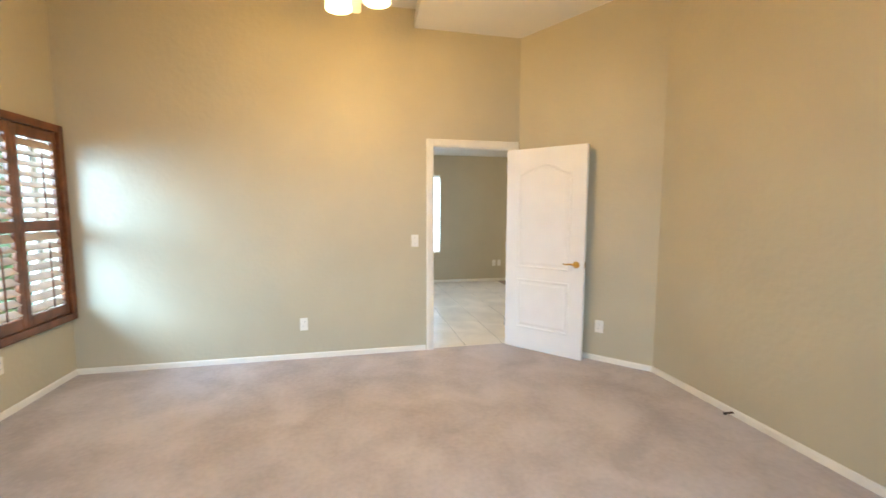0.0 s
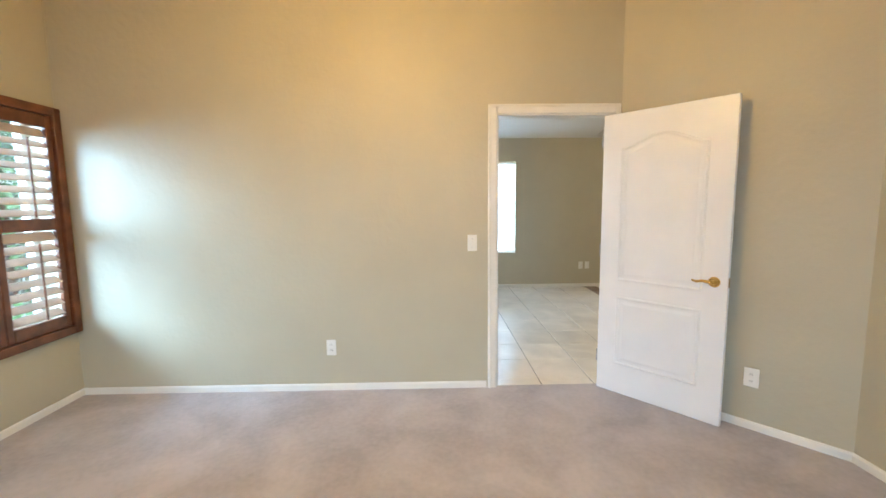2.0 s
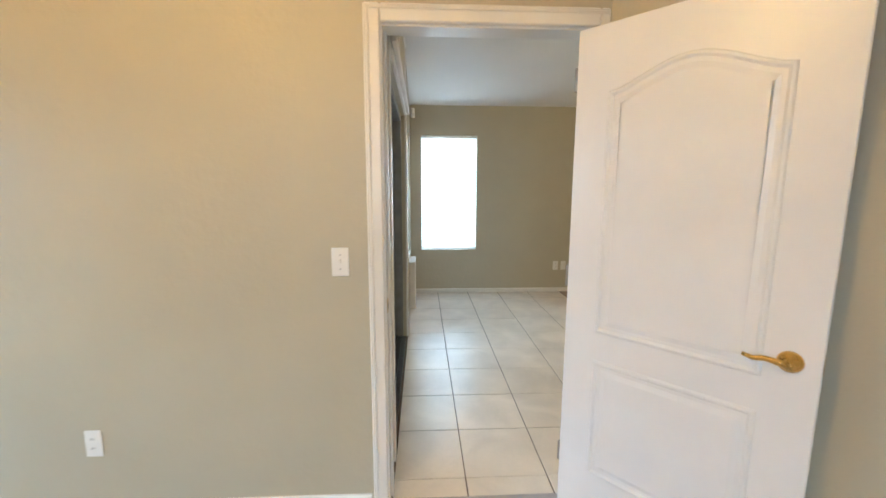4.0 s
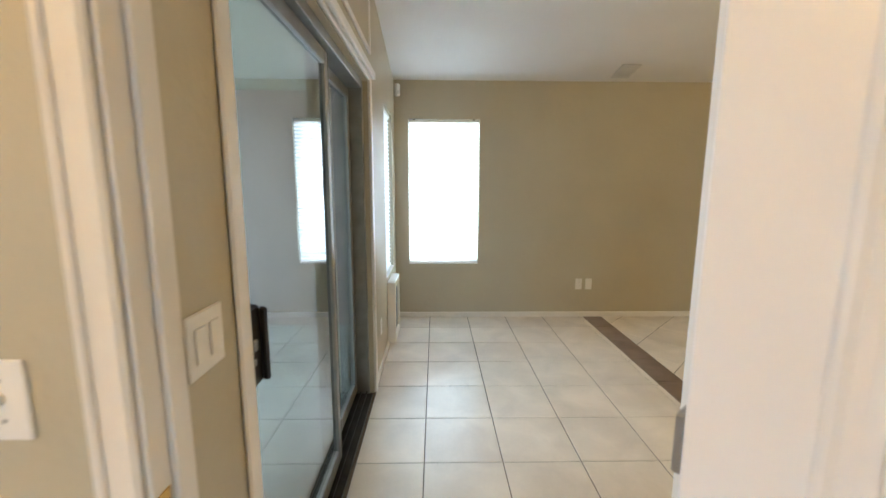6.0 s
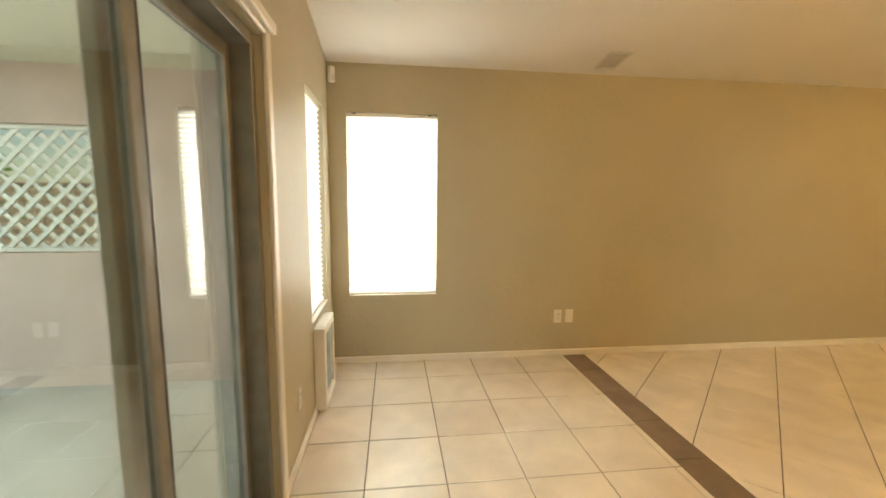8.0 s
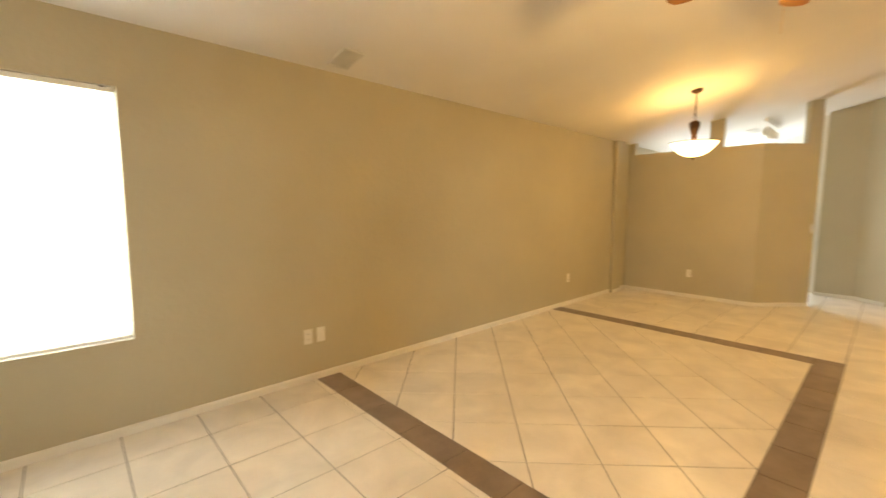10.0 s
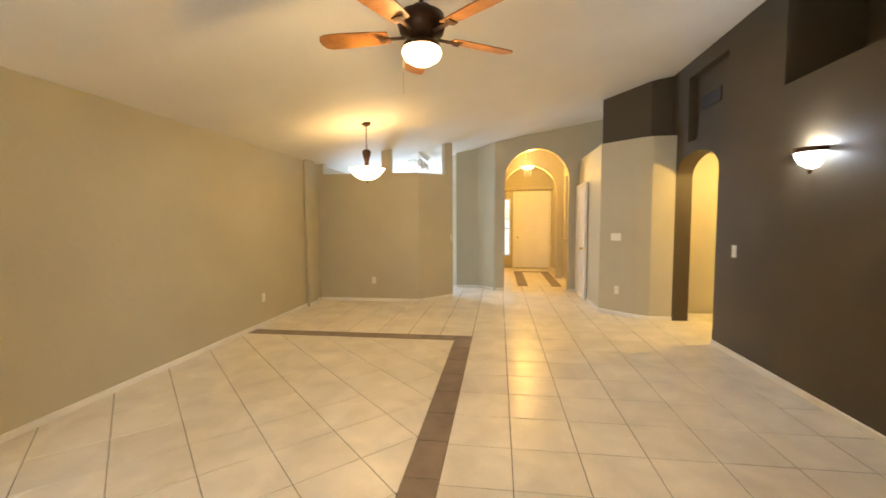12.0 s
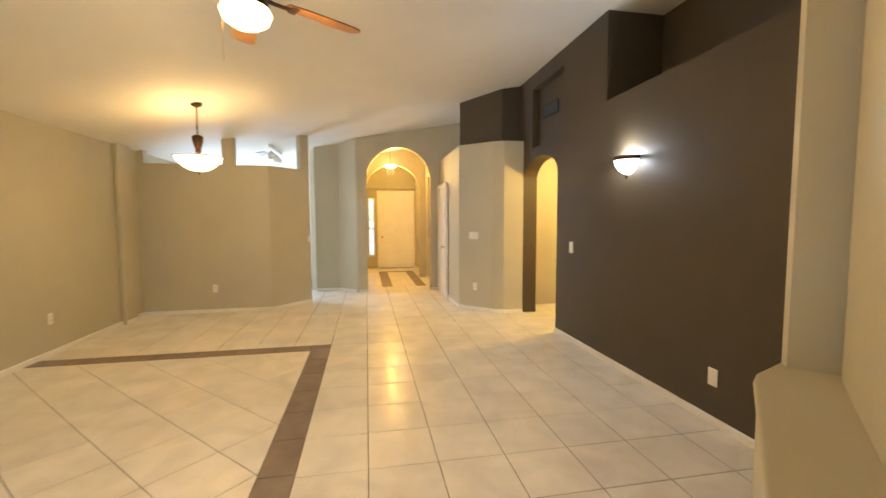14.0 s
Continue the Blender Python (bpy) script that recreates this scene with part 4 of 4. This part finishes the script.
def clip_diag(c, s):
    """Ends of the line z = s * x + c inside the panel."""
    xs = sorted([(0 - c) / s, (H - c) / s])
    a, b = max(-W / 2, xs[0]), min(W / 2, xs[1])
    return (a, b) if b - a > 0.03 else None


for s in (1, -1):
    c = -2.0
    while c < 3.0:
        seg = clip_diag(c, s)
        if seg:
            a, b = seg
            d = 0.024
            y0 = 0.0 if s > 0 else 0.012
            bm = prism([(a, y0, s * a + c - d), (b, y0, s * b + c - d), (b, y0, s * b + c + d), (a, y0, s * a + c + d)], (0, 0.011, 0))
            part("slat", bm, LATT, lat)
        c += P * 1.414
for lo, hi in (((-W / 2, -0.02, 0), (W / 2, -0.001, 0.03)), ((-W / 2, -0.02, H - 0.03), (W / 2, -0.001, H))):
    part("frame", boxes((lo, hi)), LATT, lat)
ceiling_fan((-0.76, 1.94, 2.16), 2.36, 28, 5, "dusty white patio ceiling fan", PLATE, PLATE, 0.58, -1)

bw = thing("garden_wall", (0, 9.5, -0.16), "tan block garden wall behind the patio", "wall")
part("wall", boxes(((-14, 0, 0), (14, 0.2, 1.75))), BLOCK, bw)
part("cap", boxes(((-14, -0.03, 1.7505), (14, 0.23, 1.81)), bevel=0.01), BLOCK, bw)


def foliage(name, at, height, spread, leaves, seed, label, category):
    rng = random.Random(seed)
    e = thing(name, at, label, category, "garden " + category + " row")
    for k in range(5):
        a = rng.uniform(0, 6.28)
        r = spread * rng.uniform(0.25, 0.7)
        pts = [(0.05 * math.cos(a), 0.05 * math.sin(a), 0), (r * 0.4 * math.cos(a), r * 0.4 * math.sin(a), height * 0.4), (r * math.cos(a), r * math.sin(a), height * 0.85)]
        part("limb", tube(pts, [0.05, 0.03, 0.01], 7), BARK, e)
    bm = bmesh.new()
    clumps = [(rng.gauss(0, spread * 0.45), rng.gauss(0, spread * 0.45), height * rng.uniform(0.2, 1.0), rng.uniform(0.2, 0.45)) for _ in range(26)]
    for _ in range(leaves):
        cx, cy, cz, cr = rng.choice(clumps)
        p = Vector((cx, cy, cz)) + Vector((rng.gauss(0, cr), rng.gauss(0, cr), rng.gauss(0, cr * 0.8)))
        p.z = max(0.05, p.z)
        u = Vector((rng.gauss(0, 1), rng.gauss(0, 1), rng.gauss(0, 0.6))).normalized()
        v = u.orthogonal().normalized()
        s = rng.uniform(0.05, 0.10)
        q = [p - u * s, p + v * s * 0.45, p + u * s, p - v * s * 0.45]
        bm.faces.new([bm.verts.new(w) for w in q])
    me = bpy.data.meshes.new("crown")
    bm.to_mesh(me)
    bm.free()
    me.materials.append(LEAF)
    o = new("crown", me)
    o.parent = e
    return e


foliage("tree", (-4.6, 5.6, -0.17), 3.8, 1.5, 6000, 1, "dense green garden tree beyond the patio", "tree")
foliage("tree", (-6.8, 4.0, -0.17), 3.6, 1.5, 5000, 2, "dense green garden tree beyond the patio", "tree")
foliage("bush", (-4.0, 4.7, -0.17), 1.1, 0.6, 3000, 3, "low green bush at the patio edge", "bush")
foliage("bush", (-4.7, 3.6, -0.17), 0.9, 0.8, 3000, 4, "low green bush at the patio edge", "bush")

# ---- tiled floor ----
grout = structure(link("floor", boxes(((0.57, 0.02, -0.1), (14.3, YN + 0.1, -0.004)), ((1.6, -3.6, -0.1), (14.3, 0.0199, -0.004))), GROUT), "cream ceramic tile floor with a brown tile border", "floor")


def clip(poly, axis, limit, keep_more):
    out = []
    for i, p in enumerate(poly):
        q = poly[(i + 1) % len(poly)]
        a = (p[axis] - limit) if keep_more else (limit - p[axis])
        b = (q[axis] - limit) if keep_more else (limit - q[axis])
        if a >= 0:
            out.append(p)
        if (a >= 0) != (b >= 0):
            t = a / (a - b)
            out.append((p[0] + (q[0] - p[0]) * t, p[1] + (q[1] - p[1]) * t))
    return out


def poly_area(p):
    return abs(sum(p[i][0] * p[(i + 1) % len(p)][1] - p[(i + 1) % len(p)][0] * p[i][1] for i in range(len(p)))) / 2


rest = {"tile": ([], [], TILE), "border_tile": ([], [], STRIP)}
shared = {}
counted = 0


def tile(poly, region, name="tile"):
    global counted
    x0, x1, y0, y1 = region
    for axis, lim, more in ((0, x0, True), (0, x1, False), (1, y0, True), (1, y1, False)):
        poly = clip(poly, axis, lim, more)
        if len(poly) < 3:
            return
    if poly_area(poly) < 0.002:
        return
    cx, cy = sum(p[0] for p in poly) / len(poly), sum(p[1] for p in poly) / len(poly)
    g, bv = 0.0027, 0.003
    verts, faces = [], []
    n = len(poly)
    for inset, z in ((g, -0.0045), (g, -0.0018), (g + bv, 0.0)):
        for x, y in poly:
            d = math.hypot(x - cx, y - cy)
            k = max(0.1, 1 - inset * 1.414 / d)
            verts.append(((x - cx) * k, (y - cy) * k, z))
    for r in (0, 1):
        for i in range(n):
            j = (i + 1) % n
            faces.append((r * n + i, r * n + j, (r + 1) * n + j, (r + 1) * n + i))
    faces.append(tuple(range(2 * n, 3 * n)))
    near = cx < 8.0 and cy > -1.95 and cy < YN and not (cx < 2.8 and cy < 0.1)
    if near and counted < 295:
        counted += 1
        key = (name, tuple(round(c, 3) for v in verts for c in v))
        if key not in shared:
            me = bpy.data.meshes.new(name)
            me.from_pydata(verts, [], faces)
            me.materials.append(rest[name][2])
            shared[key] = me
        o = new(name, shared[key])
        o.parent = grout
        o.location = (cx, cy, 0)
    else:
        vs, fs, _ = rest[name]
        base = len(vs)
        vs.extend((v[0] + cx, v[1] + cy, v[2]) for v in verts)
        fs.extend(tuple(i + base for i in f) for f in faces)


def square_region(region, ox, oy, px, py, name="tile"):
    x0, x1, y0, y1 = region
    for i in range(math.floor((x0 - ox) / px) - 1, math.ceil((x1 - ox) / px) + 1):
        for j in range(math.floor((y0 - oy) / py) - 1, math.ceil((y1 - oy) / py) + 1):
            a, b = ox + i * px, oy + j * py
            tile([(a, b), (a + px, b), (a + px, b + py), (a, b + py)], region, name)


TP = 0.4155
SX0, SX1, SX2, SX3, SY0, SY1 = 2.82, 3.03, 6.32, 6.53, 0.875, 1.085
square_region((0.76, SX0, 0.02, YN), 1.118, 0.985, TP, TP)
u0, v0 = 3.645, -2.10
for i in range(-6, 12):
    for j in range(-6, 14):
        q = []
        for a, b in ((0, 0), (1, 0), (1, 1), (0, 1)):
            u, v = u0 + (i + a) * TP, v0 + (j + b) * TP
            q.append(((u - v) / math.sqrt(2), (u + v) / math.sqrt(2)))
        tile(q, (SX1, SX2, SY1, YN))
square_region((SX0, SX3, SY0, SY1), 2.82, SY0, 0.40, 0.211, "border_tile")
square_region((SX0, SX1, SY1, YN), SX0, SY1, 0.211, 0.40, "border_tile")
square_region((SX2, SX3, SY1, YN), SX2, SY1, 0.211, 0.40, "border_tile")
square_region((SX0, SX3, -1.93, SY0), 3.578, 0.463, TP, TP)
square_region((SX3, 10.6, -1.93, YN), 3.578, 0.463, TP, TP)
square_region((10.6, 14.2, 0.12, 0.62), 3.578, 0.463, TP, TP)
square_region((10.6, 14.2, -1.03, -0.84), 3.578, 0.463, TP, TP)
square_region((10.6, 13.1, -0.84, -0.62), 10.6, -0.84, 0.40, 0.22, "border_tile")
square_region((10.6, 13.1, -0.10, 0.12), 10.6, -0.10, 0.40, 0.22, "border_tile")
square_region((13.1, 13.3, -0.84, 0.12), 13.1, -0.84, 0.2, 0.40, "border_tile")
square_region((10.6, 13.1, -0.62, -0.10), 10.8, -0.5, TP, TP)
square_region((13.3, 14.2, -0.84, 0.12), 3.578, 0.463, TP, TP)
square_region((5.75, 8.2, -3.45, -1.93), 3.578, 0.463, TP, TP)
for nm, (vs, fs, m) in rest.items():
    if vs:
        me = bpy.data.meshes.new(nm + "s_beyond")
        me.from_pydata(vs, [], fs)
        me.materials.append(m)
        o = new(nm + "s_beyond", me)
        o.parent = grout
        o["kind"] = "stuff"
